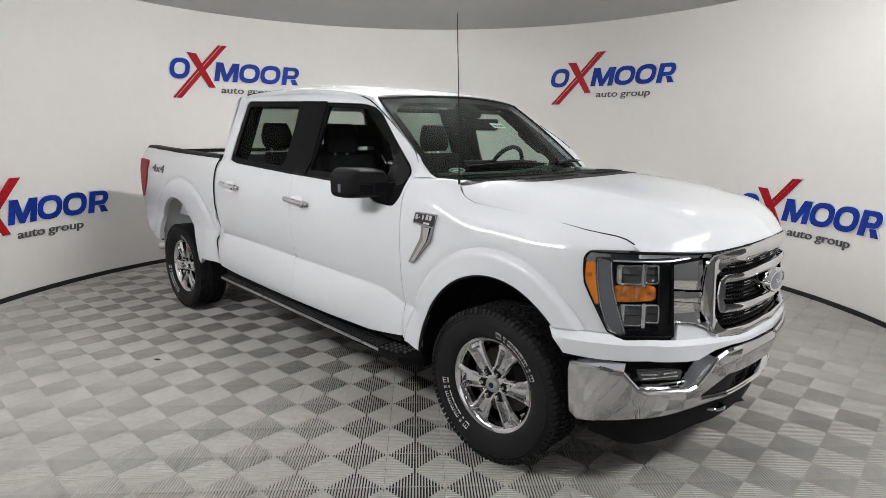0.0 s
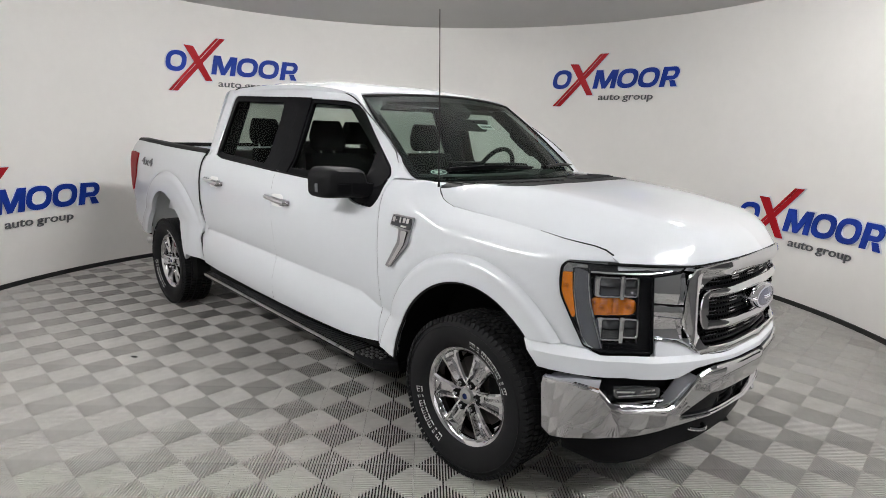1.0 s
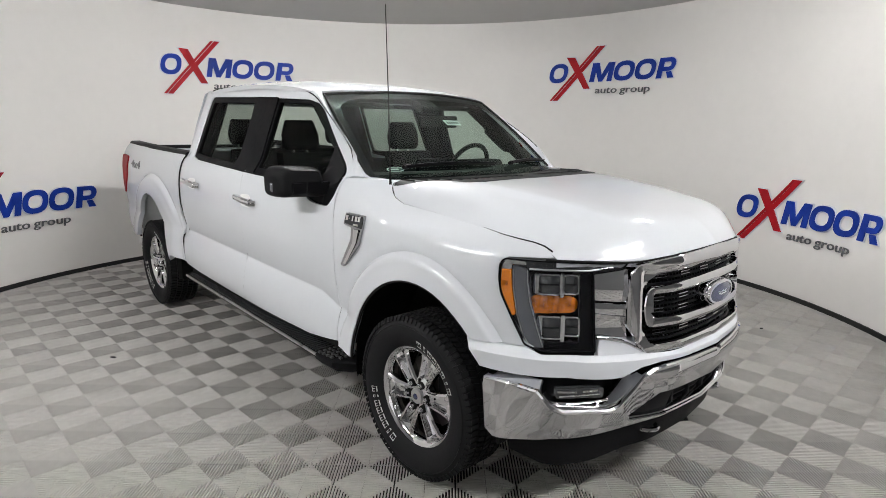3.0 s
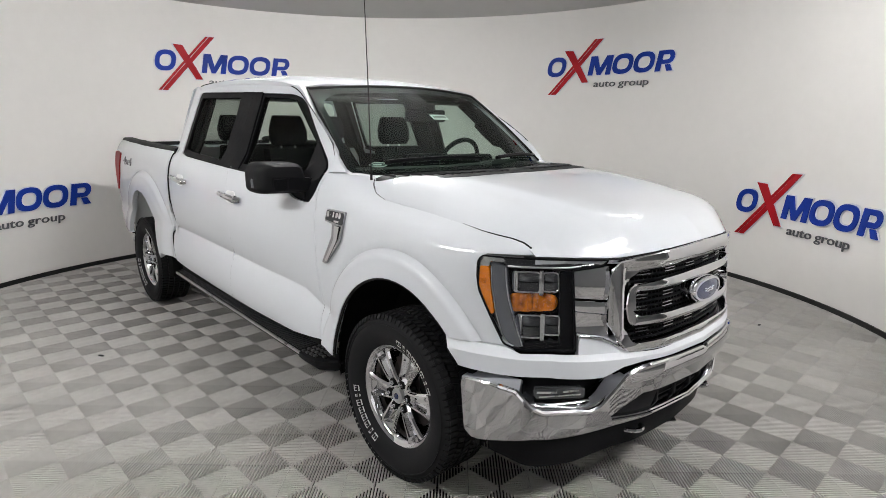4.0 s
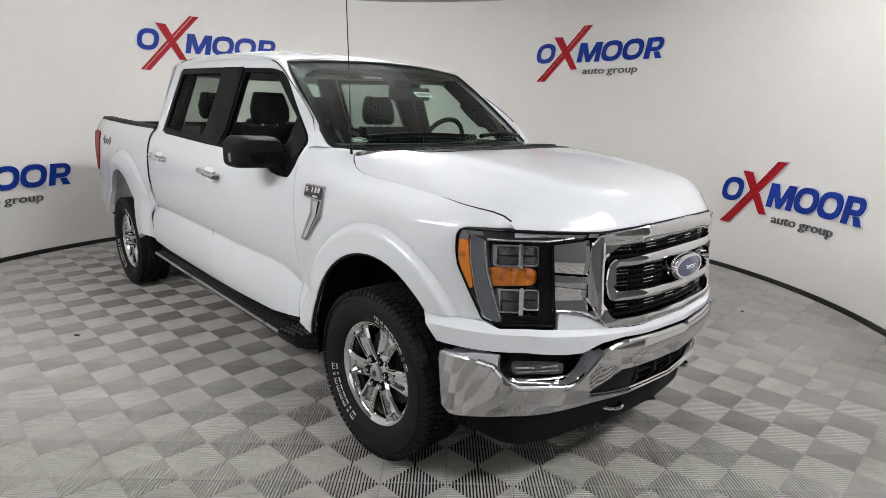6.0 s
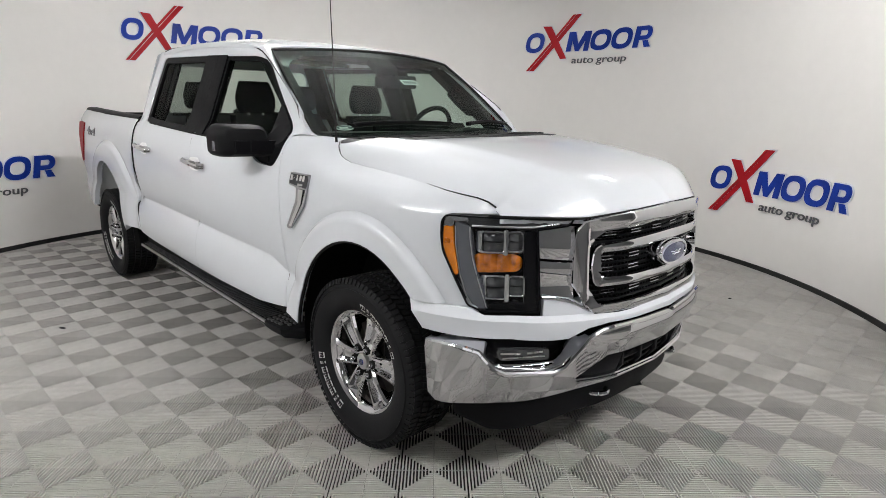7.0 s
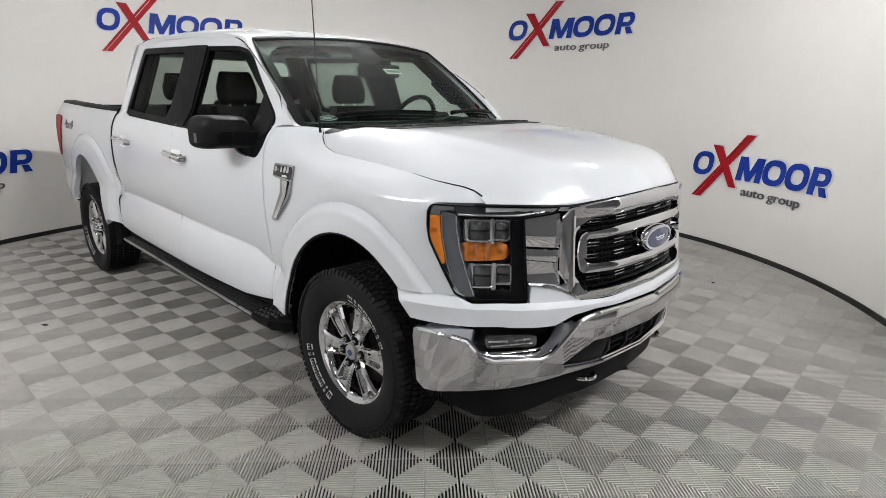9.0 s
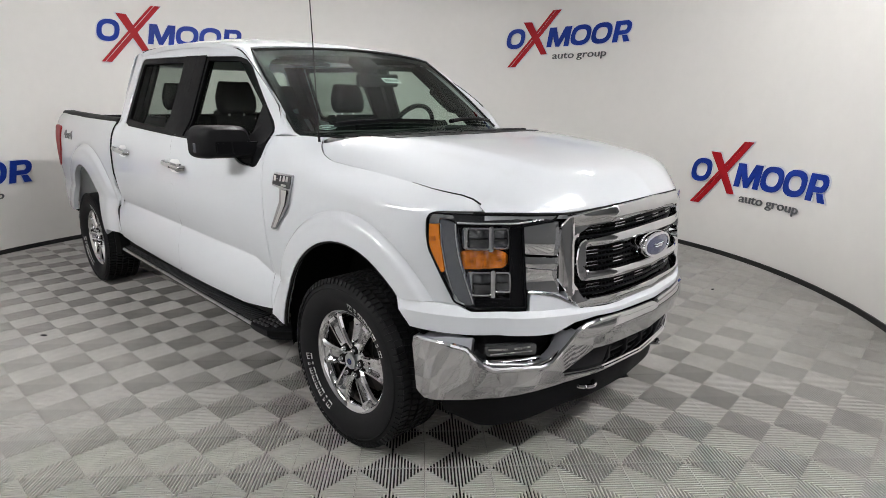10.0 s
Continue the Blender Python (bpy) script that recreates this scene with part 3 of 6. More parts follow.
        ring = [(x0, s * (y0 + 0.006), z0 + 0.012), (x0 + 0.03, s * (y0 + 0.035), z0 + 0.012), (x0 + 0.18, s * (y0 + 0.04), z0 - 0.002), (x0 + 0.245, s * (y0 + 0.03), z0 - 0.010), (x0 + 0.26, s * (y0 + 0.004), z0 - 0.012)]
        handle = part("door_handle", Geo().tube(ring, [0.016, 0.020, 0.021, 0.021, 0.018], 10, flat=0.95), CHROME, door, "chrome pull handle")
        part("lock_cap", Geo().box((x0 + 0.222, s * (y0 + 0.026), z0 - 0.008), (0.055, 0.034, 0.046), 0.008), CHROME, handle)
        cup = fillet([(x0 + 0.03, z0 - 0.045), (x0 + 0.03, z0 + 0.03), (x0 + 0.18, z0 + 0.035), (x0 + 0.18, z0 - 0.05)], 0.035)
        part("handle_cup", sheet(cup, lambda x, z: (x, s * (side_y(x, z) + 0.0015), z), out, step=0.05, depth=0.003, lip=0.001), LAMP_FRAME, handle, fix=False)
    # A-pillar strip from the cowl to the roof
    def pillar_row(a, b):
        curve = [a.lerp(b, k / 4) + Vector((0.006, 0.010, 0.006)) * math.sin(math.pi * k / 4) for k in range(5)]
        return [Vector((p.x, s * p.y, p.z)) for p in [a + Vector((0, -0.02, -0.03))] + curve + [b + Vector((-0.01, -0.03, -0.02))]]

    rows = []
    for i in range(-1, 13):
        t = i / 12
        a = Vector((-0.53 - 0.585 * t, 0.795 - 0.105 * t + 0.012 * math.sin(math.pi * t), 1.408 + 0.445 * t))
        xb = -0.599 - 0.559 * t
        zb = seam_top(xb) + 0.004
        b = Vector((xb, side_y(xb, zb) + 0.003, zb + 0.002))
        if i < 0:
            a, b = Vector((-0.49, 0.79, 1.397)), Vector((-0.611, side_y(-0.611, 1.392) + 0.001, 1.399))
        rows.append(pillar_row(a, b))
    b = Vector((-1.235, side_y(-1.235, seam_top(-1.235) + 0.004) + 0.003, seam_top(-1.235) + 0.006))
    rows.append(pillar_row(Vector(roof_fn(-1.15, 0.655)) + Vector((0, 0, 0.001)), b))
    part("windscreen_pillar", Geo().loft(rows, caps=False, ring_closed=False), WHITE_PAINT, truck, fix=False)
    # cab corner behind the rear door
    rows = []
    for i in range(15):
        z = 0.56 + (1.93 - 0.56) * i / 14
        back = -2.905 if z < 1.43 else -2.905 + 0.03 * ((z - 1.43) / 0.5) ** 2
        xd = -2.872 if z < 1.43 else -2.8635 + 0.012 * ((z - 1.43) / 0.4) + 0.06 * smooth(1.80, 1.93, z)
        y = side_y(-2.87, z)
        rows.append([Vector((p, s * q, z)) for p, q in ((xd + 0.05, y - 0.0025), (xd, y - 0.0005), (back + 0.008, y - 0.006), (back - 0.004, y - 0.025), (back - 0.006, y - 0.10))])
    part("cab_corner", Geo().loft(rows, caps=False, ring_closed=False), WHITE_PAINT, truck, fix=False)

# dark tubes along the panel gaps, drawing the shade inside them
for s in (-1, 1):
    def seam(name, pts, r, sink):
        part(name, Geo().tube([(x, s * (side_y(x, z) - sink), z) for x, z in pts], r, 6), SEAL, truck)
    seam("door_gap_line", [(-1.7315, 0.50 + 0.87 * k / 28) for k in range(29)], 0.0016, 0.002)
    seam("door_gap_line", [(-1.7315, 1.37 + 0.47 * k / 10) for k in range(11)], 0.005, 0.003)
    seam("door_gap_line", [(-0.639 + 0.022 * smooth(0.68, 0.50, z), z) for z in (0.51 + 0.86 * k / 30 for k in range(31))], 0.0022, 0.004)
    seam("bed_gap_line", [(-2.865 - 0.055 * smooth(0.58, 0.74, z) + 0.042 * smooth(0.745, 0.825, z) - 0.038 * smooth(0.825, 1.1, z), z) for z in (0.57 + 0.86 * k / 30 for k in range(31))], 0.005, 0.007)
    seam("roof_gap_line", [(x, seam_top(x)) for x in (-0.615 - 2.14 * k / 48 for k in range(49))], 0.0042, 0.0005)

# near-black backing seen through the panel gaps, standing in for their shade
for s in (-1, 1):
    for x0, x1 in ((-4.5, -4.16), (-3.17, -0.50)):
        shell = [(x0, 0.58), (x1, 0.58), (x1, 1.36), (x0, 1.36)]
        part("gap_backing", sheet(shell, lambda x, z: (x, s * (side_y(x, z) - 0.034), z), (0, s, 0), step=0.1, depth=0.01, lip=0.0), DARK, truck, fix=False)

# white shelf between pillar foot, fender and cowl
for s in (-1, 1):
    rows = []
    for k in range(9):
        x = -0.66 + 0.31 * k / 8
        yo = side_y(x, 1.388) - 0.002
        rows.append([Vector((x, s * (0.74 - 0.01 * k / 8), 1.402 - 0.012 * k / 8)), Vector((x, s * (yo - 0.03), 1.402 - 0.010 * k / 8)), Vector((x, s * yo, 1.390 - 0.008 * k / 8))])
    part("pillar_foot", Geo().loft(rows, caps=False, ring_closed=False), WHITE_PAINT, truck, fix=False)

# fender badges, bed letters
for s in (-1, 1):
    def lift(x, z, w):
        x = x + 0.02 + (x + 0.40) * -0.10
        return Vector((x, s * (side_y(x, z) + 0.003 + w), z))
    blade = fillet([(-0.385, 1.222, 0.01), (-0.55, 1.226, 0.01), (-0.565, 1.166, 0.008), (-0.492, 1.155, 0.004), (-0.498, 1.09), (-0.60, 0.945, 0.006), (-0.565, 0.940, 0.006), (-0.425, 1.07)], 0.012)
    badge = part("fender_badge", Geo().slab(blade, lift, 0.013), BADGE_GREY, truck, "dark chrome model badge with a blade-shaped side vent")
    core = fillet([(-0.425, 1.148), (-0.472, 1.148), (-0.476, 1.08), (-0.572, 0.955), (-0.548, 0.955), (-0.448, 1.075)], 0.006)
    part("badge_inlay", Geo().slab(core, lambda x, z, w: lift(x, z, w + 0.0125), 0.002), CHROME, badge)
    g = Geo()
    for i, (w, hh) in enumerate(((0.02, 0.026), (0.008, 0.006), (0.012, 0.026), (0.02, 0.026), (0.02, 0.026))):
        x0 = -0.545 + i * 0.027
        zz = 1.202 if i != 1 else 1.20
        g.slab([(x0, zz - hh / 2), (x0 + w, zz - hh / 2), (x0 + w + 0.004, zz + hh / 2), (x0 + 0.004, zz + hh / 2)], lambda x, z, w: lift(x, z, w + 0.0125), 0.003)
    g.slab([(-0.475, 1.166), (-0.43, 1.166), (-0.43, 1.176), (-0.475, 1.176)], lambda x, z, w: lift(x, z, w + 0.0125), 0.003)
    part("badge_mark", g, CHROME, badge)
    plate = fillet([(-0.395, 1.217), (-0.547, 1.220), (-0.558, 1.172), (-0.40, 1.156)], 0.008)
    part("badge_plate", Geo().slab(plate, lambda x, z, w: lift(x, z, w + 0.0115), 0.0025), LAMP_GREY, badge)


def letters(text, size, depth=0.002):
    """Mesh of a line of text in the built-in font."""
    cu = bpy.data.curves.new("letters", "FONT")
    cu.body, cu.size, cu.extrude, cu.resolution_u, cu.offset = text, size, depth, 3, size * 0.008
    ob = new("letters", cu)
    me = bpy.data.meshes.new_from_object(ob.evaluated_get(bpy.context.evaluated_depsgraph_get()))
    bpy.data.objects.remove(ob)
    bpy.data.curves.remove(cu)
    return me


for s in (-1, 1):
    me = letters("4x4", 0.125, 0.002)
    xs = [v.co.x for v in me.vertices]
    wide = max(xs) - min(xs)
    for v in me.vertices:
        u, w, d = v.co.x - min(xs), v.co.y, v.co.z
        x = (-4.31 + u * 0.31 / wide + w * 0.16) if s < 0 else (-4.0 - u * 0.31 / wide - w * 0.12)
        z = 1.258 + w * 0.85 - 0.03 * (x + 4.3)
        v.co = (x, s * (side_y(x, z) + 0.003 + d), z)
    me.materials.append(SIGN_GREY)
    ob = new("bed_lettering", me)
    ob.parent = truck
    ob["label"] = "dark 4x4 decal letters"

# ---- roof, windscreen, rear of the cab ----
half = [(-1.02, 0.0), (-1.04, 0.25), (-1.075, 0.50), (-1.125, 0.675), (-1.17, 0.712), (-1.40, 0.716), (-2.2, 0.712), (-2.76, 0.70), (-2.84, 0.67), (-2.885, 0.5), (-2.90, 0.0)]
outline = half + [(x, -y) for x, y in reversed(half[1:-1])]
part("roof", sheet(outline, roof_fn, (0, 0, 1), step=0.07, depth=0.03), WHITE_PAINT, truck, fix=False)
part("headliner", sheet([(-1.2, -0.62), (-1.2, 0.62), (-2.7, 0.62), (-2.7, -0.62)], lambda x, y: (x, y, roof_fn(x, y)[2] - 0.05), (0, 0, -1), step=0.3, depth=0.01), HEADLINER, truck, fix=False)


def screen_fn(u, v):
    """Windscreen: u across from -1 to 1, v from the cowl up to the roof."""
    y = u * (0.80 - 0.105 * v)
    bow = 1 - u * u
    x = -0.545 - 0.565 * v + bow * (0.255 - 0.16 * v)
    z = 1.402 + 0.447 * v + bow * (0.012 + 0.02 * v) + 0.018 * math.sin(math.pi * v)
    return (x, y, z)


pane = [(-0.985, -0.02), (0.985, -0.02), (0.985, 1.0), (-0.985, 1.0)]
clear = fillet([(-0.93, 0.02, 0.02), (0.93, 0.02, 0.02), (0.93, 0.80, 0.12), (0.80, 0.915, 0.1), (-0.80, 0.915, 0.1), (-0.93, 0.80, 0.12)], 0.05)
windscreen = part("windscreen", sheet(pane, screen_fn, (1, 0, 0.5), step=0.12, depth=0.006, lip=0.001), WINDSCREEN, truck, "clear laminated windscreen", fix=False)
part("black_border", sheet(pane, lambda u, v: Vector(screen_fn(u, v)) - Vector((0.006, 0, 0.006)), (1, 0, 0.5), holes=[clear], step=0.12, depth=0.002, lip=0.0), WINDOW_BLACK, windscreen, fix=False)
moulding = [screen_fn(-0.985, v / 10) for v in range(11)] + [screen_fn(u / 8, 1.0) for u in range(-7, 8)] + [screen_fn(0.985, 1 - v / 10) for v in range(11)]
part("screen_moulding", Geo().tube(moulding, 0.008, 6), SEAL, windscreen)

# back of the cab with its rear window
rear_hole = fillet([(-0.66, 1.45), (0.66, 1.45), (0.60, 1.84), (-0.60, 1.84)], 0.06)
back = fillet([(-0.90, 0.60), (0.90, 0.60), (0.86, 1.42), (0.70, 1.92), (-0.70, 1.92), (-0.86, 1.42)], 0.03)


def back_fn(y, z):
    return (-2.912 + 0.028 * (max(0.0, z - 1.43) / 0.5) ** 2, y, z)


cab_back = part("cab_back", sheet(back, back_fn, (-1, 0, 0), holes=[rear_hole], step=0.12, depth=0.02), WHITE_PAINT, truck, fix=False)
part("rear_window", sheet(rear_hole, lambda y, z: Vector(back_fn(y, z)) + Vector((0.006, 0, 0)), (-1, 0, 0), step=0.2, depth=0.004), SIDE_GLASS, cab_back, fix=False)

# ---- hood, cowl ----
hood_mid = spl([(-0.40, 1.42), (0.0, 1.404), (0.25, 1.382), (0.5, 1.348), (0.7, 1.312), (0.85, 1.278), (0.98, 1.245)])
hood_side = spl([(-0.40, 1.385), (-0.345, 1.374), (-0.323, 1.347), (-0.285, 1.317), (-0.22, 1.290), (0.0, 1.270), (0.2, 1.249), (0.42, 1.226), (0.56, 1.211), (0.65, 1.19), (0.9, 1.17)])
FENDER_TOP = [(-0.345, 1.372), (-0.323, 1.345), (-0.285, 1.315), (-0.22, 1.288), (0.0, 1.268), (0.2, 1.247), (0.42, 1.222), (0.56, 1.205), (0.62, 1.185)]
hood_edge = spl([(x, side_y(x, z) - 0.0015 - 0.003 * smooth(0.25, 0.45, x)) for x, z in FENDER_TOP] + [(0.66, 0.735), (0.9, 0.70)])
hood_lip = spl([(0.0, 1.176), (0.25, 1.168), (0.4, 1.157), (0.5, 1.149), (0.62, 1.153), (0.8, 1.158)])


def hood_fn(x, y):
    q = min(1.15, abs(y) / hood_edge(x))
    lo, hi = hood_side(x), hood_mid(x)
    z = lo + (hi - lo) * (1 - q ** (6.0 + 3.0 * smooth(0.35, -0.1, x) + 5.0 * smooth(0.0, -0.22, x)))
    c = 0.475 + 0.085 * (0.85 - x) / 0.85
    z += 0.016 * (smooth(c + 0.035, c - 0.03, abs(y)) - 0.6) * smooth(-0.05, 0.3, x)
    e = max(0.0, PLAN(abs(y)) - 0.003 - x)
    z -= max(0.0, z - hood_lip(abs(y))) * math.exp(-(e / 0.050) ** 1.25)
    return (x, y, z)


half = [(0.03, 0.0), (0.02, 0.25), (0.02, 0.42), (0.015, 0.50), (-0.045, 0.57), (-0.165, 0.67), (-0.29, 0.75), (-0.338, hood_edge(-0.338))] + [(x, hood_edge(x)) for x in (-0.29, -0.22, -0.1, 0.0, 0.1, 0.2, 0.32, 0.42, 0.50, 0.56, 0.61)] + [(PLAN(y) - 0.003, y) for y in (0.745, 0.72, 0.68, 0.64, 0.60, 0.55, 0.50, 0.45, 0.40, 0.33, 0.25, 0.16, 0.08, 0.0)]
outline = half + [(x, -y) for x, y in reversed(half[1:-1])]
ys = [-0.70 + 1.40 * k / 48 for k in range(49)]
hood_lines = [[(PLAN(abs(y)) - 0.003 - d, y) for y in ys] for d in (0.010, 0.022, 0.036, 0.054, 0.080)]
for sg in (-1, 1):
    hood_lines += [[(0.02 + 0.70 * k / 30, sg * (0.475 + 0.085 * (0.83 - 0.70 * k / 30) / 0.85 + d)) for k in range(31)] for d in (-0.03, -0.012, 0.012, 0.035)]
    hood_lines += [[(-0.22 + 0.78 * k / 30, sg * hood_edge(-0.22 + 0.78 * k / 30) * q) for k in range(31)] for q in (0.88, 0.94, 0.975)]
hood = part("hood", sheet(outline, hood_fn, (0, 0, 1), step=0.03, depth=0.035, lip=0.001, lines=hood_lines), WHITE_PAINT, truck, fix=False)


# dark tubes drawing the shaded gap round the hood
part("hood_gap_line", Geo().tube([(PLAN(abs(y)) - 0.006, y, hood_lip(abs(y)) - 0.007) for y in (-0.772 + 1.544 * k / 64 for k in range(65))], 0.005, 6), SEAL, truck)
for s in (-1, 1):
    part("hood_gap_line", Geo().tube([(x, s * (side_y(x, z) - 0.0005), z + 0.001) for x, z in ((-0.348, 1.376), (-0.336, 1.358), (-0.323, 1.345), (-0.305, 1.330), (-0.285, 1.315), (-0.255, 1.301), (-0.22, 1.289))], [0.0022, 0.0022, 0.0022, 0.002, 0.0018, 0.0014, 0.0006], 6), SEAL, truck)
    part("hood_gap_line", Geo().tube([(x, s * (side_y(x, z) - 0.001), z + 0.002) for x, z in ((0.30, 1.2365), (0.36, 1.2295), (0.42, 1.222), (0.49, 1.2145), (0.56, 1.205), (0.60, 1.193), (0.63, 1.175), (0.645, 1.153))], [0.0006, 0.0012, 0.0018, 0.0024, 0.003, 0.0034, 0.0036, 0.0036], 6), SEAL, truck)


def cowl_fn(u, v):
    """Cowl panel between the windscreen foot and the rear edge of the hood."""
    a = Vector(screen_fn(u, -0.03)) + Vector((0.0, 0, -0.004))
    y = u * 0.81
    edge = spl([(0.0, 0.05), (0.25, 0.04), (0.42, 0.04), (0.50, 0.035), (0.57, -0.025), (0.67, -0.145), (0.75, -0.27), (0.80, -0.33)])(abs(y))
    b = Vector((edge, y, hood_fn(edge + 0.02, y)[2] + 0.004 - 0.012 * smooth(0.6, 0.8, abs(y))))
    p = a.lerp(b, v)
    p.z += 0.006 * math.sin(math.pi * v)
    return p


cowl = part("cowl_panel", sheet([(-1, 0), (1, 0), (1, 1), (-1, 1)], cowl_fn, (0, 0, 1), step=0.08, depth=0.03), BLACK_PLASTIC, truck, "black plastic cowl panel under the windscreen", fix=False)
for i in range(34):
    u = -0.86 + 1.72 * i / 33
    if abs(u) > 0.08:
        p, q = cowl_fn(u, 0.35), cowl_fn(u, 0.75)
        part("cowl_slat", Geo().tube([p + Vector((0, 0, 0.004)), q + Vector((0, 0, 0.004))], 0.004, 5), BLACK_PLASTIC, cowl)
# wipers
for y0, y1, x_end in ((-0.60, -0.02, 0.0), (0.12, 0.66, 0.0)):
    arm = []
    for i in range(9):
        t = i / 8
        y = y0 + (y1 - y0) * t
        p = Vector(screen_fn(y / 0.80, 0.05 + 0.02 * math.sin(math.pi * t)))
        arm.append(p + Vector((0.02, 0, 0.022)))
    wiper = part("wiper", Geo().tube(arm, [0.013, 0.012, 0.011, 0.010, 0.009, 0.008, 0.008, 0.007, 0.006], 6, flat=0.7), GLOSS_BLACK, truck)
    blade = [p + Vector((-0.018, 0.0, -0.010)) for p in arm]
    part("wiper_blade", Geo().tube(blade, 0.006, 5), SEAL, wiper)
    piv = arm[0]
    part("wiper_pivot", Geo().revolve([(0.0, 0.012), (0.010, 0.010), (0.013, -0.016)], 12, (piv.x, piv.y, piv.z - 0.006)), BLACK_PLASTIC, wiper)
# antenna
antenna = part("antenna", Geo().tube([(-0.335, -0.788, 1.405), (-0.337, -0.788, 1.47), (-0.345, -0.788, 1.8), (-0.362, -0.788, 2.235)], [0.004, 0.0032, 0.0028, 0.002], 8), SEAL, truck, "thin black whip antenna")
part("antenna_base", Geo().tube([(-0.334, -0.788, 1.375), (-0.335, -0.788, 1.40), (-0.335, -0.788, 1.418)], [0.007, 0.006, 0.0045], 12), BLACK_PLASTIC, antenna)

# stickers in the windscreen
def on_screen(u, v, off):
    return Vector(screen_fn(u, v)) + Vector((-0.012 - off, 0, -0.010))


tag = Geo().slab([(-0.07, 0.545), (0.10, 0.545), (0.10, 0.612), (-0.07, 0.612)], on_screen, -0.002)
tag = part("paper_tag", tag, STICKER, windscreen, "white paper stock tag with dark bars")
g = Geo()
for i in range(6):
    g.slab([(-0.052 + i * 0.024, 0.563), (-0.037 + i * 0.024, 0.563), (-0.035 + i * 0.024, 0.596), (-0.050 + i * 0.024, 0.596)], lambda u, v, w: on_screen(u, v, w - 0.0025), -0.001)
part("ink_bar", g, INK, tag)
oval = [(-0.785 + 0.056 * math.cos(2 * math.pi * k / 24), 0.075 + 0.024 * math.sin(2 * math.pi * k / 24)) for k in range(24)]
oval = part("oval_sticker", Geo().slab(oval, on_screen, -0.002), STICKER_TEAL, windscreen, "small oval sticker with a white rim")
rim = [(-0.785 + 0.052 * math.cos(2 * math.pi * k / 24), 0.075 + 0.021 * math.sin(2 * math.pi * k / 24)) for k in range(25)]
part("sticker_rim", Geo().tube([on_screen(u, v, -0.004) for u, v in rim], 0.0022, 5), STICKER, oval)
part("ink_bar", Geo().slab([(-0.815, 0.069), (-0.765, 0.069), (-0.765, 0.082), (-0.815, 0.082)], lambda u, v, w: on_screen(u, v, w - 0.003), -0.001), STICKER, oval)

# ---- the front ----
def skin(off, lean=0.06):
    return lambda a, z: nose(a, z, off, NOSE, lean)


def bump_fn(a, z, off=0.0):
    tuck = (0.075 * max(0.0, 0.66 - z) / 0.25 + 0.012 * smooth(0.46, 0.39, z)) * (1 - 0.85 * smooth(0.85, 1.15, abs(a)))
    return nose(a, z, 0.016 - tuck - 0.01 * smooth(0.68, 0.71, z) + off, BUMP, 0.0)


# white lower fascia under the lamps and grille
half = [(0.0, 0.765), (0.34, 0.758), (0.455, 0.762), (0.50, 0.80), (0.545, 0.826), (0.66, 0.834), (0.667, 0.767), (0.886, 0.763), (0.930, 0.776), (0.945, 0.780), (1.212, 0.780), (1.185, 0.742), (1.158, 0.704), (1.137, 0.676), (0.99, 0.671), (0.78, 0.675), (0.625, 0.673), (0.57, 0.676), (0.49, 0.712), (0.39, 0.726), (0.19, 0.726), (0.0, 0.722)]


def fascia_fn(a, z):
    return nose(a, z, 0.010 + 0.027 * smooth(0.774, 0.744, z) - 0.006 * smooth(0.744, 0.68, z), NOSE, 0.06)


part("front_fascia", sheet(mirrored(half), fascia_fn, (1, 0, 0), rows=(0.766, 0.756, 0.746, 0.740), step=0.035, depth=0.05, lip=0.001), WHITE_PAINT, truck, fix=False)
# dark panel behind the whole nose
half = [(0.0, 1.155), (0.52, 1.13), (0.67, 1.13), (1.04, 1.13), (1.03, 0.70), (0.6, 0.45), (0.0, 0.45)]
part("nose_backing", sheet(mirrored(half), skin(-0.10, 0.1), (1, 0, 0), step=0.1, depth=0.02), DARK, truck, fix=False)

# grille
half = [(0.0, 1.168), (0.25, 1.160), (0.40, 1.147), (0.51, 1.130), (0.540, 1.10), (0.550, 1.0), (0.552, 0.886), (0.515, 0.83), (0.468, 0.772), (0.44, 0.764), (0.30, 0.763), (0.0, 0.766)]
hole = [(0.0, 1.106), (0.28, 1.098), (0.41, 1.090), (0.458, 1.066), (0.486, 1.02), (0.488, 0.87), (0.447, 0.805), (0.41, 0.793), (0.28, 0.795), (0.0, 0.80)]


def surround_fn(a, z):
    """Chrome surround, crowned across its width."""
    mid = (z - 0.962) / 0.17
    side = (abs(a) - 0.517) / 0.035
    crown = 0.012 * max(0.0, 1 - ((abs(mid) - 1.02) / 0.19) ** 2) if abs(mid) > 0.8 else 0.0
    crown = max(crown, 0.014 * max(0.0, 1 - side * side))
    return nose(a, z, 0.020 + crown, NOSE, 0.06)


grille = part("grille_surround", sheet(mirrored(half), surround_fn, (1, 0, 0), holes=[mirrored(hole)], step=0.016, depth=0.085, lip=0.005), CHROME, truck, "polished chrome grille surround", fix=False)
loop_out = fillet(mirrored([(0.0, 1.052), (0.25, 1.047), (0.462, 1.032, 0.05), (0.474, 0.955), (0.462, 0.872, 0.05), (0.25, 0.868), (0.0, 0.868)]), 0.0)
loop_in = fillet(mirrored([(0.0, 1.018), (0.25, 1.013), (0.425, 1.000, 0.03), (0.435, 0.955), (0.425, 0.906, 0.03), (0.25, 0.902), (0.0, 0.902)]), 0.0)
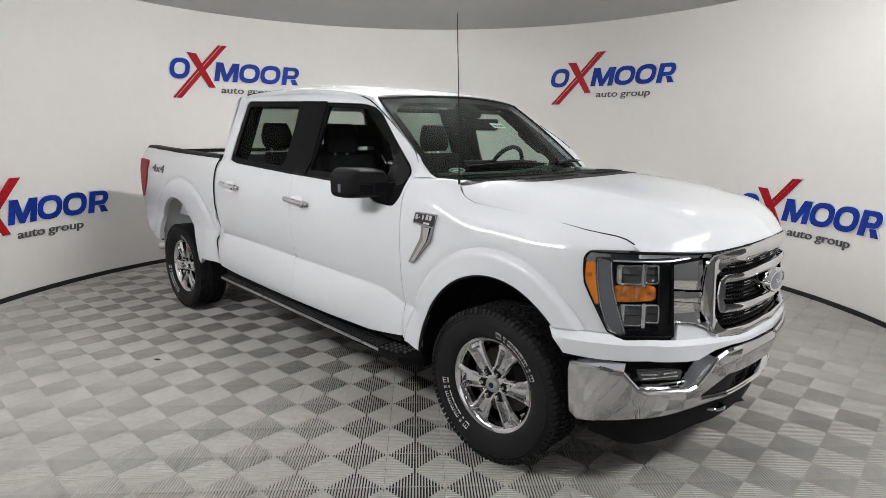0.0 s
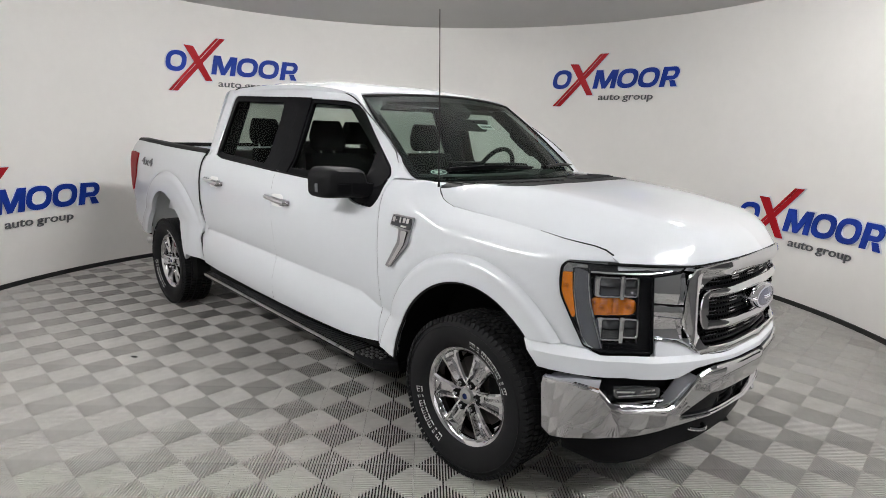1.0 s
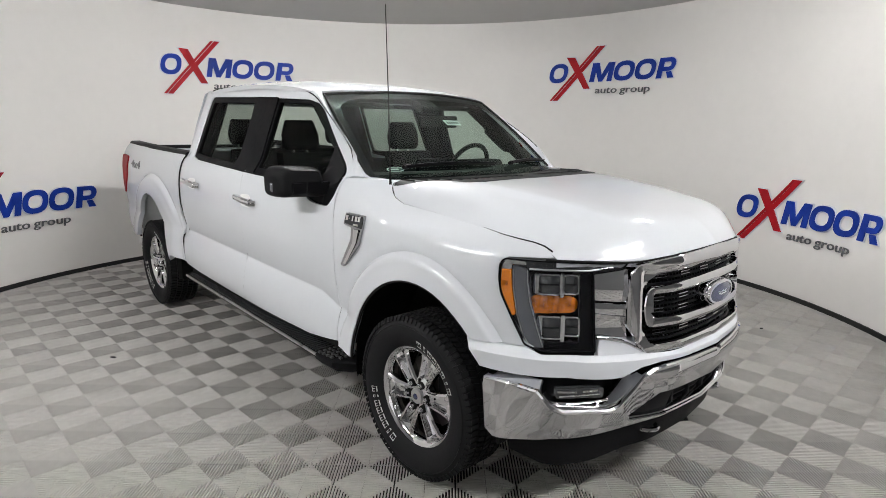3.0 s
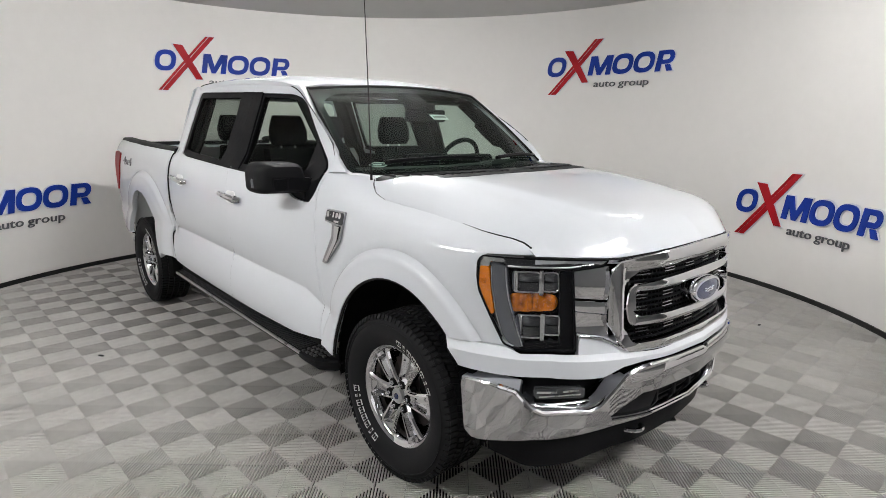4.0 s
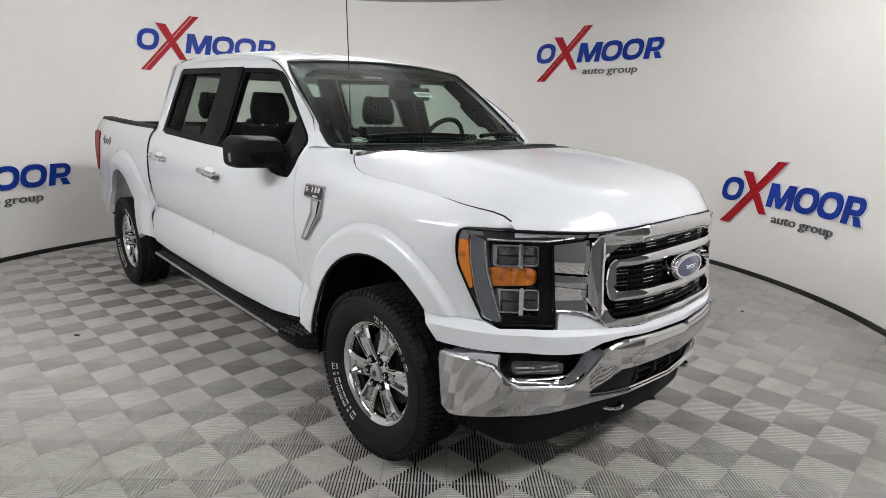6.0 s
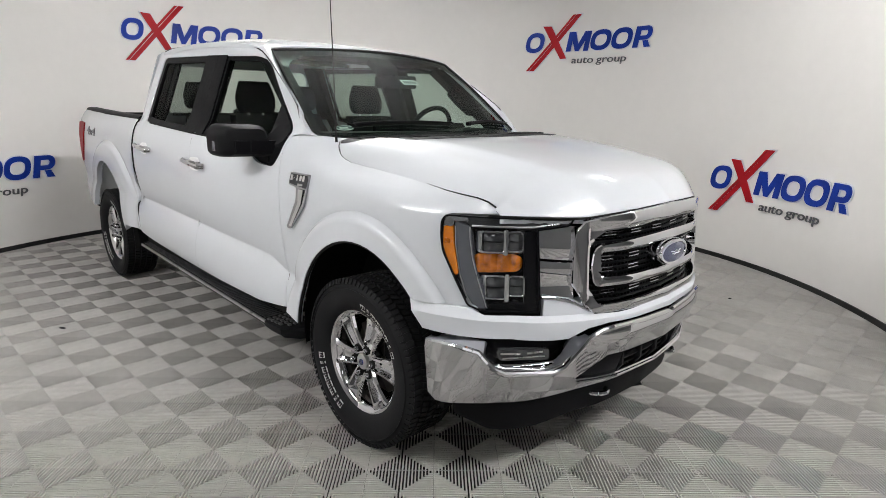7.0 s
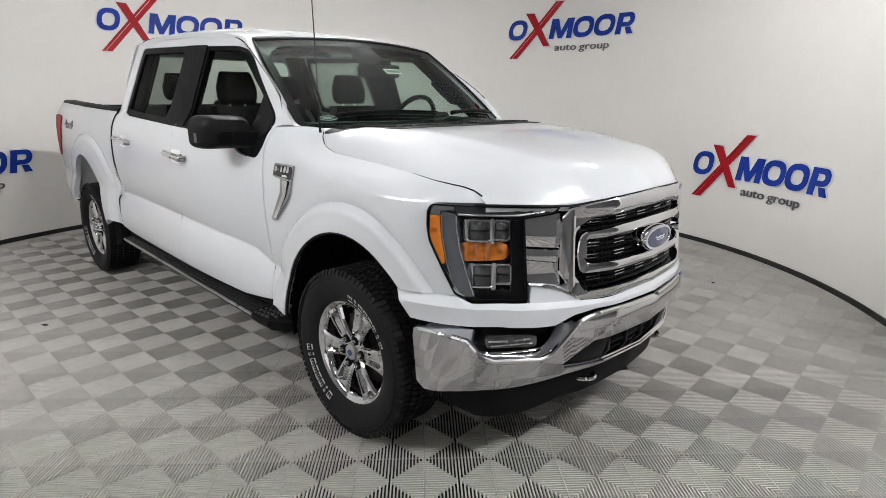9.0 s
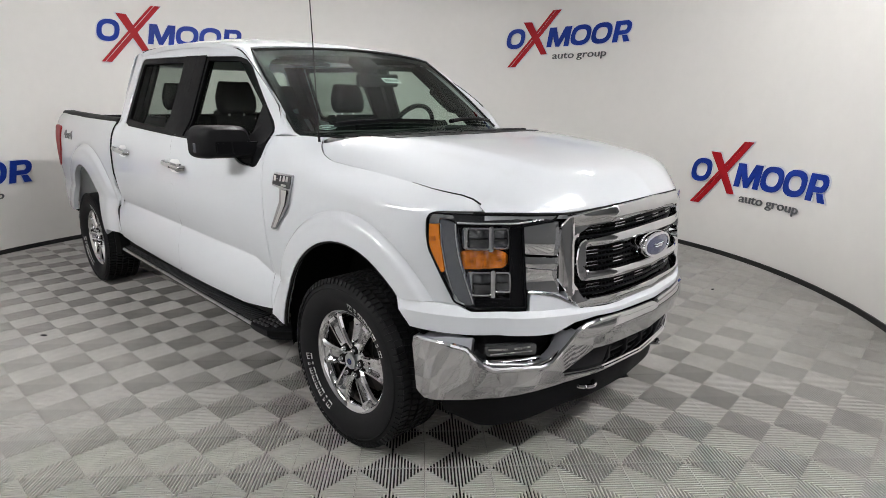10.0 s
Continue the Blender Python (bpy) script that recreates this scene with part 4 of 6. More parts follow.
part("grille_bar_loop", sheet(loop_out, lambda a, z: nose(a, z, 0.026 - 22.0 * min((z - 1.028) ** 2, (z - 0.884) ** 2) * (1 if abs(a) < 0.43 else 0)), (1, 0, 0), holes=[loop_in], step=0.013, depth=0.05, lip=0.004), CHROME, grille, fix=False)
# mesh insert of dark slats, with short bright dashes
slats = Geo()
for k in range(15):
    z = 0.802 + k * 0.0214
    pts = [nose(a / 20 * 0.475, z, -0.018) for a in range(-20, 21)]
    slats.tube(pts, 0.0065, 5)
for k in range(43):
    a = -0.47 + 0.94 * k / 42
    slats.tube([nose(a + 0.008 * (j % 2), 0.80 + 0.306 * j / 16, -0.024) for j in range(17)], 0.005, 4)
part("grille_mesh", slats, GLOSS_BLACK, grille)
for z, n, sh in ((1.078, 6, 0.0), (1.066, 6, 0.0), (0.984, 6, 0.01), (0.970, 6, 0.01), (0.936, 6, 0.01), (0.922, 6, 0.01), (0.846, 6, 0.0), (0.833, 6, 0.0)):
    for k in range(n):
        a0 = -0.43 + k * 0.155 + sh
        if abs(a0 + 0.04) < 0.12 and 0.9 < z < 1.0:
            continue
        part("grille_dash", Geo().tube([nose(a0 + j * 0.0225, z, -0.006) for j in range(4)], 0.0034, 6), BADGE_GREY, grille)

# oval emblem in the middle of the grille
def oval_ring(w, h, off, n=40):
    return [nose(w * math.cos(2 * math.pi * k / n), 0.962 + h * math.sin(2 * math.pi * k / n), off, NOSE, 0.06) for k in range(n)]


g = Geo()
g.loft([oval_ring(0.122, 0.056, -0.03), oval_ring(0.122, 0.056, 0.042), oval_ring(0.118, 0.052, 0.052), oval_ring(0.106, 0.042, 0.052), oval_ring(0.100, 0.038, 0.046)])
emblem = part("emblem", g, CHROME, grille, "chrome-rimmed dark blue oval emblem")
g = Geo().loft([oval_ring(0.104, 0.041, 0.040), oval_ring(0.103, 0.040, 0.049), oval_ring(0.06, 0.022, 0.052)])
part("enamel_plate", g, BLUE_BADGE, emblem)
g = Geo()
for z, w in ((0.967, 0.040), (0.957, 0.034)):
    g.tube([nose(w * (j / 4 - 1), z + 0.003 * math.sin(j * 1.9), 0.053) for j in range(9)], 0.0022, 5)
part("emblem_mark", g, STICKER, emblem, "pale wavy bars")

# lamps, chrome wings
def shrink(poly, d):
    """The closed outline poly moved inwards by d."""
    n = len(poly)
    area = sum(poly[i - 1][0] * poly[i][1] - poly[i][0] * poly[i - 1][1] for i in range(n))
    sg = 1 if area > 0 else -1
    out = []
    for i in range(n):
        a, p, b = Vector(poly[i - 1][:2]), Vector(poly[i][:2]), Vector(poly[(i + 1) % n][:2])
        e, f = (p - a).normalized(), (b - p).normalized()
        ne, nf = Vector((-e.y, e.x)) * sg, Vector((-f.y, f.x)) * sg
        m = (ne + nf).normalized()
        q = p + m * d * min(1 / max(0.35, m.dot(ne)), 2)
        out.append((q.x, q.y))
    return out


LENS_LINE = fillet([(1.071, 1.057), (1.069, 1.118), (1.050, 1.146, 0.02), (0.884, 1.146), (0.70, 1.142), (0.542, 1.138, 0.004), (0.560, 1.113, 0.01), (0.684, 1.097, 0.004), (0.672, 0.772, 0.01), (0.888, 0.768, 0.03), (0.957, 0.790), (1.009, 0.890), (1.063, 1.0)], 0.012)
for s in (1, -1):
    def flip_list(pts):
        return [(s * p[0], *p[1:]) for p in pts]

    def lamp_piece(name, pts, off, mat, parent, label="", r=0.008, depth=0.02, lip=0.002, step=0.05, holes=()):
        return part(name, sheet(flip_list(fillet(pts, r)), skin(off, 0.05), (1, 0, 0), holes=[flip_list(h) for h in holes], step=step, depth=depth, lip=lip), mat, parent, label, fix=False)
    lamp = part("headlight", sheet(flip_list(LENS_LINE), skin(0.003, 0.05), (1, 0, 0), holes=[flip_list(shrink(LENS_LINE, 0.0035))], step=0.04, depth=0.02, lip=0.001), GLOSS_BLACK, truck, "large headlight with stacked lenses and amber marker", fix=False)
    part("lens_cover", sheet(flip_list(shrink(LENS_LINE, 0.0035)), skin(0.004, 0.05), (1, 0, 0), step=0.06, depth=0.004, lip=0.0), LENS, lamp, fix=False)
    part("lamp_bowl", sheet(flip_list(shrink(LENS_LINE, 0.001)), skin(-0.034, 0.05), (1, 0, 0), step=0.06, depth=0.01, lip=0.0), LAMP_GREY, lamp, fix=False)
    lamp_piece("black_panel", [(0.735, 1.092), (0.690, 1.092), (0.678, 0.777), (0.874, 0.777), (0.874, 0.803), (0.735, 0.803)], -0.012, GLOSS_BLACK, lamp)
    lamp_piece("cell_backing", [(0.948, 1.098), (0.728, 1.098), (0.724, 0.806), (0.905, 0.806)], -0.0335, GLOSS_BLACK, lamp)
    lamp_piece("corner_reflector", [(1.059, 1.101), (1.058, 1.116), (1.042, 1.139), (0.960, 1.138), (0.960, 1.124), (1.018, 1.122), (1.023, 1.101)], -0.006, CHROME, lamp, "chrome corner reflector", 0.005)
    amber = lamp_piece("side_marker", [(1.058, 1.097), (1.021, 1.097), (1.018, 1.032), (0.999, 0.914), (1.010, 0.908), (1.048, 0.985), (1.061, 1.022)], -0.004, AMBER, lamp, "amber side marker", 0.005, 0.025)
    lamp_piece("marker_chip", [(1.058, 1.050), (1.034, 1.050), (1.033, 1.033), (1.058, 1.033)], -0.0015, AMBER_DARK, amber, "", 0.003, 0.003, 0.001)
    lamp_piece("light_guide", [(1.014, 1.118), (0.953, 1.102), (0.951, 1.054), (0.940, 0.978), (0.917, 0.896), (0.878, 0.782), (0.930, 0.780), (0.966, 0.826), (0.992, 0.910), (1.011, 1.026)], -0.012, LIGHT_GUIDE, lamp, "pale C-shaped light guide", 0.014, 0.022, 0.004)
    for pts, rr in (((0.953, 1.100), (0.951, 1.054), (0.940, 0.978), (0.917, 0.896), (0.880, 0.786)), 0.0026), (((1.012, 1.10), (1.010, 1.026), (0.991, 0.91), (0.965, 0.828), (0.932, 0.783)), 0.0022):
        part("guide_rim", Geo().tube([nose(s * a, z, -0.009, NOSE, 0.05) for a, z in pts], rr, 6), DULL_CHROME, lamp)
    bar = lamp_piece("upper_guide", [(0.960, 1.139), (0.556, 1.132), (0.566, 1.117), (0.690, 1.103), (0.950, 1.104)], -0.014, LAMP_GREY, lamp, "", 0.006, 0.02, 0.003)
    part("guide_edge", Geo().tube([nose(s * a, 1.108 + (0.012 if a < 0.62 else 0.0), -0.010, NOSE, 0.05) for a in (0.945, 0.88, 0.82, 0.76, 0.70, 0.60)], 0.004, 6), DULL_CHROME, bar)
    for a0, a1, z0, z1, wide in ((0.813, 0.928, 1.004, 1.089, 1), (0.738, 0.806, 1.008, 1.089, 0), (0.804, 0.908, 0.818, 0.914, 1), (0.734, 0.798, 0.832, 0.915, 0)):
        o = fillet([(a0, z0), (a1, z0), (a1, z1), (a0, z1)], 0.016)
        left = 0.020 if wide else 0.005
        i_ = fillet([(a0 + 0.004, z0 + 0.004), (a1 - left, z0 + 0.004), (a1 - left, z1 - 0.004), (a0 + 0.004, z1 - 0.004)], 0.012)
        part("bezel", sheet(flip_list(o), lambda a, z, a0=a0, a1=a1: nose(a, z, -0.012 - 0.012 * smooth(a1 - 0.03, a1, abs(a)) * wide, NOSE, 0.05), (1, 0, 0), holes=[flip_list(i_)], step=0.012, depth=0.03, lip=0.002), CHROME, lamp, fix=False)
        b1 = a1 - left + 0.005
        part("projector_lens", sheet(flip_list(i_), lambda a, z, a0=a0, b1=b1, z0=z0, z1=z1: nose(a, z, -0.032 + 0.014 * (1 - ((abs(a) - (a0 + b1) / 2) / (b1 - a0) * 2) ** 2) * (1 - ((z - (z0 + z1) / 2) / (z1 - z0) * 2) ** 2), NOSE, 0.05), (1, 0, 0), step=0.02, depth=0.01, lip=0.0), PROJECTOR, lamp, fix=False)
        part("lens_rib", Geo().tube([nose(s * (a0 + 0.01), (z0 + z1) / 2, -0.018, NOSE, 0.05), nose(s * (a0 + b1) / 2, (z0 + z1) / 2, -0.012, NOSE, 0.05), nose(s * (b1 - 0.01), (z0 + z1) / 2, -0.018, NOSE, 0.05)], 0.003, 5), GLOSS_BLACK, lamp)
    for a0, z0, z1 in ((0.809, 0.998, 1.096), (0.801, 0.812, 0.922)):
        part("bezel_pillar", sheet(flip_list(fillet([(a0 - 0.007, z0), (a0 + 0.010, z0), (a0 + 0.010, z1), (a0 - 0.007, z1)], 0.005)), lambda a, z, a0=a0: nose(a, z, -0.004 - 0.5 * abs(abs(a) - a0 - 0.003), NOSE, 0.05), (1, 0, 0), step=0.008, depth=0.03, lip=0.001), CHROME, lamp, fix=False)
    turn = fillet([(0.942, 0.962), (0.934, 0.996), (0.77, 0.999), (0.742, 0.985), (0.742, 0.948), (0.77, 0.930), (0.925, 0.922)], 0.014)
    part("turn_signal", sheet(flip_list(turn), lambda a, z: nose(a, z, -0.032 + 0.016 * abs(math.sin((abs(a) - 0.74) * 62)) * (1 - 12 * abs(z - 0.962)), NOSE, 0.05), (1, 0, 0), step=0.014, depth=0.01, lip=0.001), AMBER_DARK, lamp, "amber turn signal reflector", fix=False)
    # chrome wing plates between lamp and grille
    wing = part("wing_backing", sheet(flip_list([(0.50, 1.10), (0.675, 1.10), (0.668, 0.80), (0.50, 0.80)]), skin(-0.035), (1, 0, 0), step=0.08, depth=0.02), GLOSS_BLACK, grille, fix=False)
    for q, off, hollow in (([(0.535, 0.976), (0.676, 0.986), (0.680, 1.091), (0.535, 1.110)], -0.006, 0.20), ([(0.535, 0.922), (0.675, 0.937), (0.676, 0.978), (0.535, 0.968)], 0.004, 0.10), ([(0.535, 0.826), (0.673, 0.842), (0.675, 0.928), (0.535, 0.913)], -0.008, -0.22)):
        z0, z1 = q[0][1], q[2][1]
        part("wing_plate", sheet(flip_list(fillet(q, 0.005)), lambda a, z, z0=z0, z1=z1, off=off, hollow=hollow: nose(a, z, off + hollow * (z - z0) * (z1 - z) / (z1 - z0) - 0.10 * (abs(a) - 0.535), NOSE, 0.06), (1, 0, 0), step=0.016, depth=0.016, lip=0.002), CHROME, wing, fix=False)
    part("wing_rim", Geo().tube([nose(s * a, z, 0.010, NOSE, 0.06) for a, z in ((0.672, 0.838), (0.62, 0.834), (0.575, 0.826), (0.54, 0.812), (0.50, 0.788), (0.462, 0.766))], 0.006, 8), CHROME, wing)

# ---- front bumper ----
half = [(0.0, 0.700), (0.174, 0.703), (0.39, 0.706), (0.45, 0.698), (0.50, 0.676), (0.545, 0.632), (0.615, 0.570), (0.665, 0.556), (0.86, 0.567), (0.905, 0.582), (0.962, 0.643), (1.05, 0.650), (1.19, 0.648), (1.196, 0.62), (1.185, 0.42), (1.15, 0.392), (1.05, 0.396), (0.906, 0.408), (0.70, 0.412), (0.58, 0.420), (0.40, 0.436), (0.0, 0.440)]
hole = [(0.0, 0.578), (0.24, 0.581), (0.395, 0.583), (0.53, 0.490), (0.52, 0.474), (0.43, 0.464), (0.0, 0.460)]
bumper = part("front_bumper", sheet(mirrored(half), bump_fn, (1, 0, 0), holes=[mirrored(hole)], step=0.03, depth=0.075, lip=0.006), CHROME, truck, "chromed steel front bumper", fix=False)
# rolled bright upper edge of the cut-outs
for s in (1, -1):
    edge = [(1.18, 0.645), (1.05, 0.647), (0.962, 0.640), (0.905, 0.580), (0.86, 0.564), (0.665, 0.553), (0.615, 0.567), (0.545, 0.630), (0.50, 0.674), (0.45, 0.696), (0.39, 0.704), (0.2, 0.702), (0.02, 0.700)]
    part("bumper_lip", Geo().tube([nose(s * a, z, 0.004, BUMP, 0.0) for a, z in edge], 0.012, 8), CHROME, bumper)
    # dark pocket with the fog lamp
    pocket = fillet([(0.985, 0.668), (0.54, 0.71), (0.59, 0.55), (0.93, 0.55)], 0.02)
    pk = part("fog_pocket", sheet([(s * a, z) for a, z in pocket], lambda a, z: nose(a, z, -0.10, BUMP, 0.0), (1, 0, 0), step=0.05, depth=0.02), BLACK_PLASTIC, bumper, fix=False)
    part("fog_lamp", Geo().slab(fillet([(s * 0.885, 0.600), (s * 0.66, 0.592), (s * 0.66, 0.635), (s * 0.90, 0.640)], 0.012), lambda a, z, w: nose(a, z, -0.072 + w, BUMP, 0.0), 0.03), PROJECTOR, pk, "clear fog lamp")
    for z0, z1, a0, a1 in ((0.606, 0.611, 0.68, 0.87), (0.624, 0.631, 0.69, 0.76), (0.624, 0.631, 0.79, 0.88)):
        part("fog_reflector", Geo().slab([(s * a0, z0), (s * a1, z0), (s * a1, z1), (s * a0, z1)], lambda a, z, w: nose(a, z, -0.0425 + w, BUMP, 0.0), 0.003), DULL_CHROME, pk)
    part("pocket_strip", Geo().tube([nose(s * a, 0.582, -0.04, BUMP, 0.0) for a in (0.64, 0.72, 0.80, 0.88)], 0.006, 6), CHROME, pk)
# lower grille
lower_grille = part("lower_grille", sheet(mirrored([(0.0, 0.60), (0.42, 0.60), (0.55, 0.49), (0.50, 0.45), (0.0, 0.45)]), lambda a, z: bump_fn(a, z, -0.075), (1, 0, 0), step=0.06, depth=0.01), DARK, bumper, fix=False)
for z in (0.50, 0.54):
    part("grille_slat", Geo().tube([bump_fn(a / 10 * 0.46, z, -0.055) for a in range(-10, 11)], 0.011, 6), BLACK_PLASTIC, bumper)
for a in (-0.22, -0.08, 0.08, 0.22):
    part("grille_post", Geo().box(bump_fn(a, 0.52, -0.055), (0.03, 0.022, 0.12), 0.004), BLACK_PLASTIC, bumper)
for s in (1, -1):
    panel = fillet([(0.27, 0.472), (0.27, 0.572), (0.385, 0.574), (0.50, 0.488), (0.43, 0.472)], 0.008)
    part("filler_panel", sheet([(s * a, z) for a, z in panel], lambda a, z: bump_fn(a, z, -0.022), (1, 0, 0), step=0.05, depth=0.02), BLACK_PLASTIC, bumper, fix=False)
part("chin_strip", Geo().tube([bump_fn(a / 14 * 0.52, 0.456 + 0.012 * abs(a / 14) ** 3, 0.002) for a in range(-14, 15)], 0.007, 8), CHROME, bumper)
# tow hooks
for s in (1, -1):
    c = nose(s * 0.345, 0.375, -0.085, BUMP, 0.0)
    loop = [c + Vector((0.05 * math.cos(t) - 0.02, 0.042 * math.sin(t), 0.006 * math.cos(t))) for t in (math.pi * (-0.65 + 1.3 * k / 12) for k in range(13))]
    part("tow_hook", Geo().tube([loop[0] + Vector((-0.12, 0, 0.03))] + loop + [loop[-1] + Vector((-0.12, 0, 0.03))], 0.011, 8), CHROME, bumper, "bright steel tow hook")
# black air dam below
half = [(0.0, 0.45), (0.5, 0.45), (0.9, 0.44), (1.13, 0.42), (1.12, 0.29), (0.97, 0.26), (0.66, 0.265), (0.46, 0.30), (0.0, 0.31)]
part("air_dam", sheet(mirrored(half), lambda a, z: nose(a, z, -0.085 - 0.20 * max(0.0, 0.40 - z), BUMP, 0.0), (1, 0, 0), step=0.06, depth=0.02), BLACK_PLASTIC, truck, fix=False)

# ---- mirrors ----
for s in (-1, 1):
    def m_at(u, v, w):
        """u out from the door, v up, w towards the front."""
        return Vector((-0.80 + w - 0.35 * u, s * (0.858 + u), 1.252 + v))
    rings = []
    for w, k in ((-0.10, 0.90), (-0.09, 0.985), (-0.03, 1.0), (0.03, 0.97), (0.065, 0.90), (0.085, 0.76)):
        o = fillet([(0.03, 0.028, 0.02), (0.265, 0.028, 0.05), (0.290, 0.05, 0.05), (0.292, 0.155, 0.05), (0.262, 0.197, 0.05), (0.070, 0.192, 0.035), (0.052, 0.12, 0.02)], 0.04, 5)
        rings.append([m_at(0.16 + (u - 0.16) * k, 0.11 + (v - 0.11) * k, w) for u, v in o])
    mirror = part("door_mirror", Geo().loft(rings), BLACK_PLASTIC, truck, "large black plastic door mirror", angle=50)
    part("mirror_glass", Geo().slab(fillet([(0.06, 0.05), (0.26, 0.045), (0.265, 0.17), (0.085, 0.17)], 0.03), lambda u, v, w: m_at(u, v, -0.101 - w), 0.003), MIRROR, mirror)
    lampbox = fillet([(0.160, 0.056), (0.232, 0.056), (0.232, 0.116), (0.160, 0.116)], 0.010)
    rim = part("lamp_recess", Geo().slab(lampbox, lambda u, v, w: m_at(u, v, 0.072 + w), 0.014), GLOSS_BLACK, mirror)
    part("spot_lamp", Geo().slab(fillet([(0.166, 0.062), (0.226, 0.062), (0.226, 0.110), (0.166, 0.110)], 0.007), lambda u, v, w: m_at(u, v, 0.084 + w), 0.006), GLOSS_BLACK, rim)
    part("lower_panel", Geo().slab(fillet([(0.020, 0.046), (0.153, 0.056), (0.153, 0.116), (0.030, 0.112)], 0.01), lambda u, v, w: m_at(u, v, 0.024 + w), 0.062), GLOSS_BLACK, mirror)
    part("repeater", Geo().slab(fillet([(0.285, 0.060), (0.293, 0.062), (0.294, 0.105), (0.288, 0.11)], 0.003), lambda u, v, w: m_at(u, v, -0.015 + w), 0.02), LIGHT_GUIDE, mirror, "small clear turn repeater")
    rings = []
    for u, w, hi in ((-0.075, 0.100, 0.120), (-0.045, 0.095, 0.118), (-0.005, 0.085, 0.115), (0.07, 0.065, 0.112)):
        o = fillet([(-0.07, 0.012), (w, 0.004), (w, hi), (-0.07, hi)], 0.02)
        rings.append([m_at(u, v - 0.006, q) for q, v in o])
    part("mirror_arm", Geo().loft(rings), BLACK_PLASTIC, mirror)
    sail = fillet([(-0.79, 1.56), (-0.655, 1.435), (-0.67, 1.30), (-0.705, 1.245), (-0.85, 1.255), (-0.90, 1.33), (-0.82, 1.40)], 0.02)
    part("mirror_sail", sheet(sail, lambda x, z: (x, s * (side_y(x, max(z, 1.36)) + 0.006 - 0.02 * smooth(1.36, 1.25, z)), z), (0, s, 0), step=0.05, depth=0.03), BLACK_PLASTIC, mirror, fix=False)

# ---- running boards ----
def board_z(x):
    """The boards rise towards the rear."""
    return 0.382 + (-0.79 - x) * 0.0363


for s in (-1, 1):
    prof = [(0.80, -0.030), (0.80, 0.004), (0.815, 0.010), (0.965, 0.006), (0.986, 0.0), (0.986, -0.022), (0.965, -0.040), (0.83, -0.045)]

    def ring(x, k, dz=0.0, grow=1.0):
        return [Vector((x, s * (0.80 + (y - 0.80) * k), board_z(x) + z * grow + dz)) for y, z in prof]
    board = part("running_board", Geo().loft([ring(-2.86, 0.72), ring(-2.83, 0.97), ring(-2.80, 1.0), ring(-0.785, 1.0)]), BLACK_PLASTIC, truck, "black ribbed running board with bright edge", angle=30)
    g = Geo().loft([ring(-0.785, 1.03, 0.002, 1.2), ring(-0.74, 1.06, 0.006, 1.3), ring(-0.60, 1.05, 0.014, 1.35), ring(-0.525, 0.74, 0.016, 1.3), ring(-0.485, 0.52, 0.014, 1.0)])
    cap = part("end_cap", g, BLACK_PLASTIC, board, "chunky black plastic end cap", angle=25)
    for i in range(5):
        for j in range(5 - (i > 2)):
            x, y = -0.765 + i * 0.042, 0.972 - j * 0.034 - (0.03 if i > 3 else 0)
            part("grip_bump", Geo().box((x, s * y, board_z(x) + 0.0145 + 0.014 * smooth(-0.785, -0.60, x)), (0.024, 0.018, 0.012), 0.003), STEP_TREAD, cap)
    strip = [[Vector((x, s * y, board_z(x) + z)) for y, z in ((0.980, 0.004), (0.990, 0.004), (0.9925, -0.003), (0.990, -0.011), (0.980, -0.011))] for x in (-2.815, -0.785)]
    part("edge_strip", Geo().loft(strip), DULL_CHROME, board, "satin aluminium edge strip", angle=60)
    tilt = math.atan(0.0363)
    first = None
    for k in range(74):
        x = -2.775 + k * 0.0268
        m = Matrix.Translation((x, s * 0.892, board_z(x) + 0.0085)) @ Matrix.Rotation(tilt, 4, "Y")
        if first is None:
            first = part("tread_rib", Geo().box((0, 0, 0), (0.010, 0.165, 0.009), 0.003), STEP_TREAD, board)
            first.matrix_basis = m
        else:
            again(first, board, m)
    for x in (-2.45, -1.65, -0.85):
        part("board_bracket", Geo().box((x, s * 0.74, board_z(x) - 0.005), (0.06, 0.22, 0.04)), DARK, board)

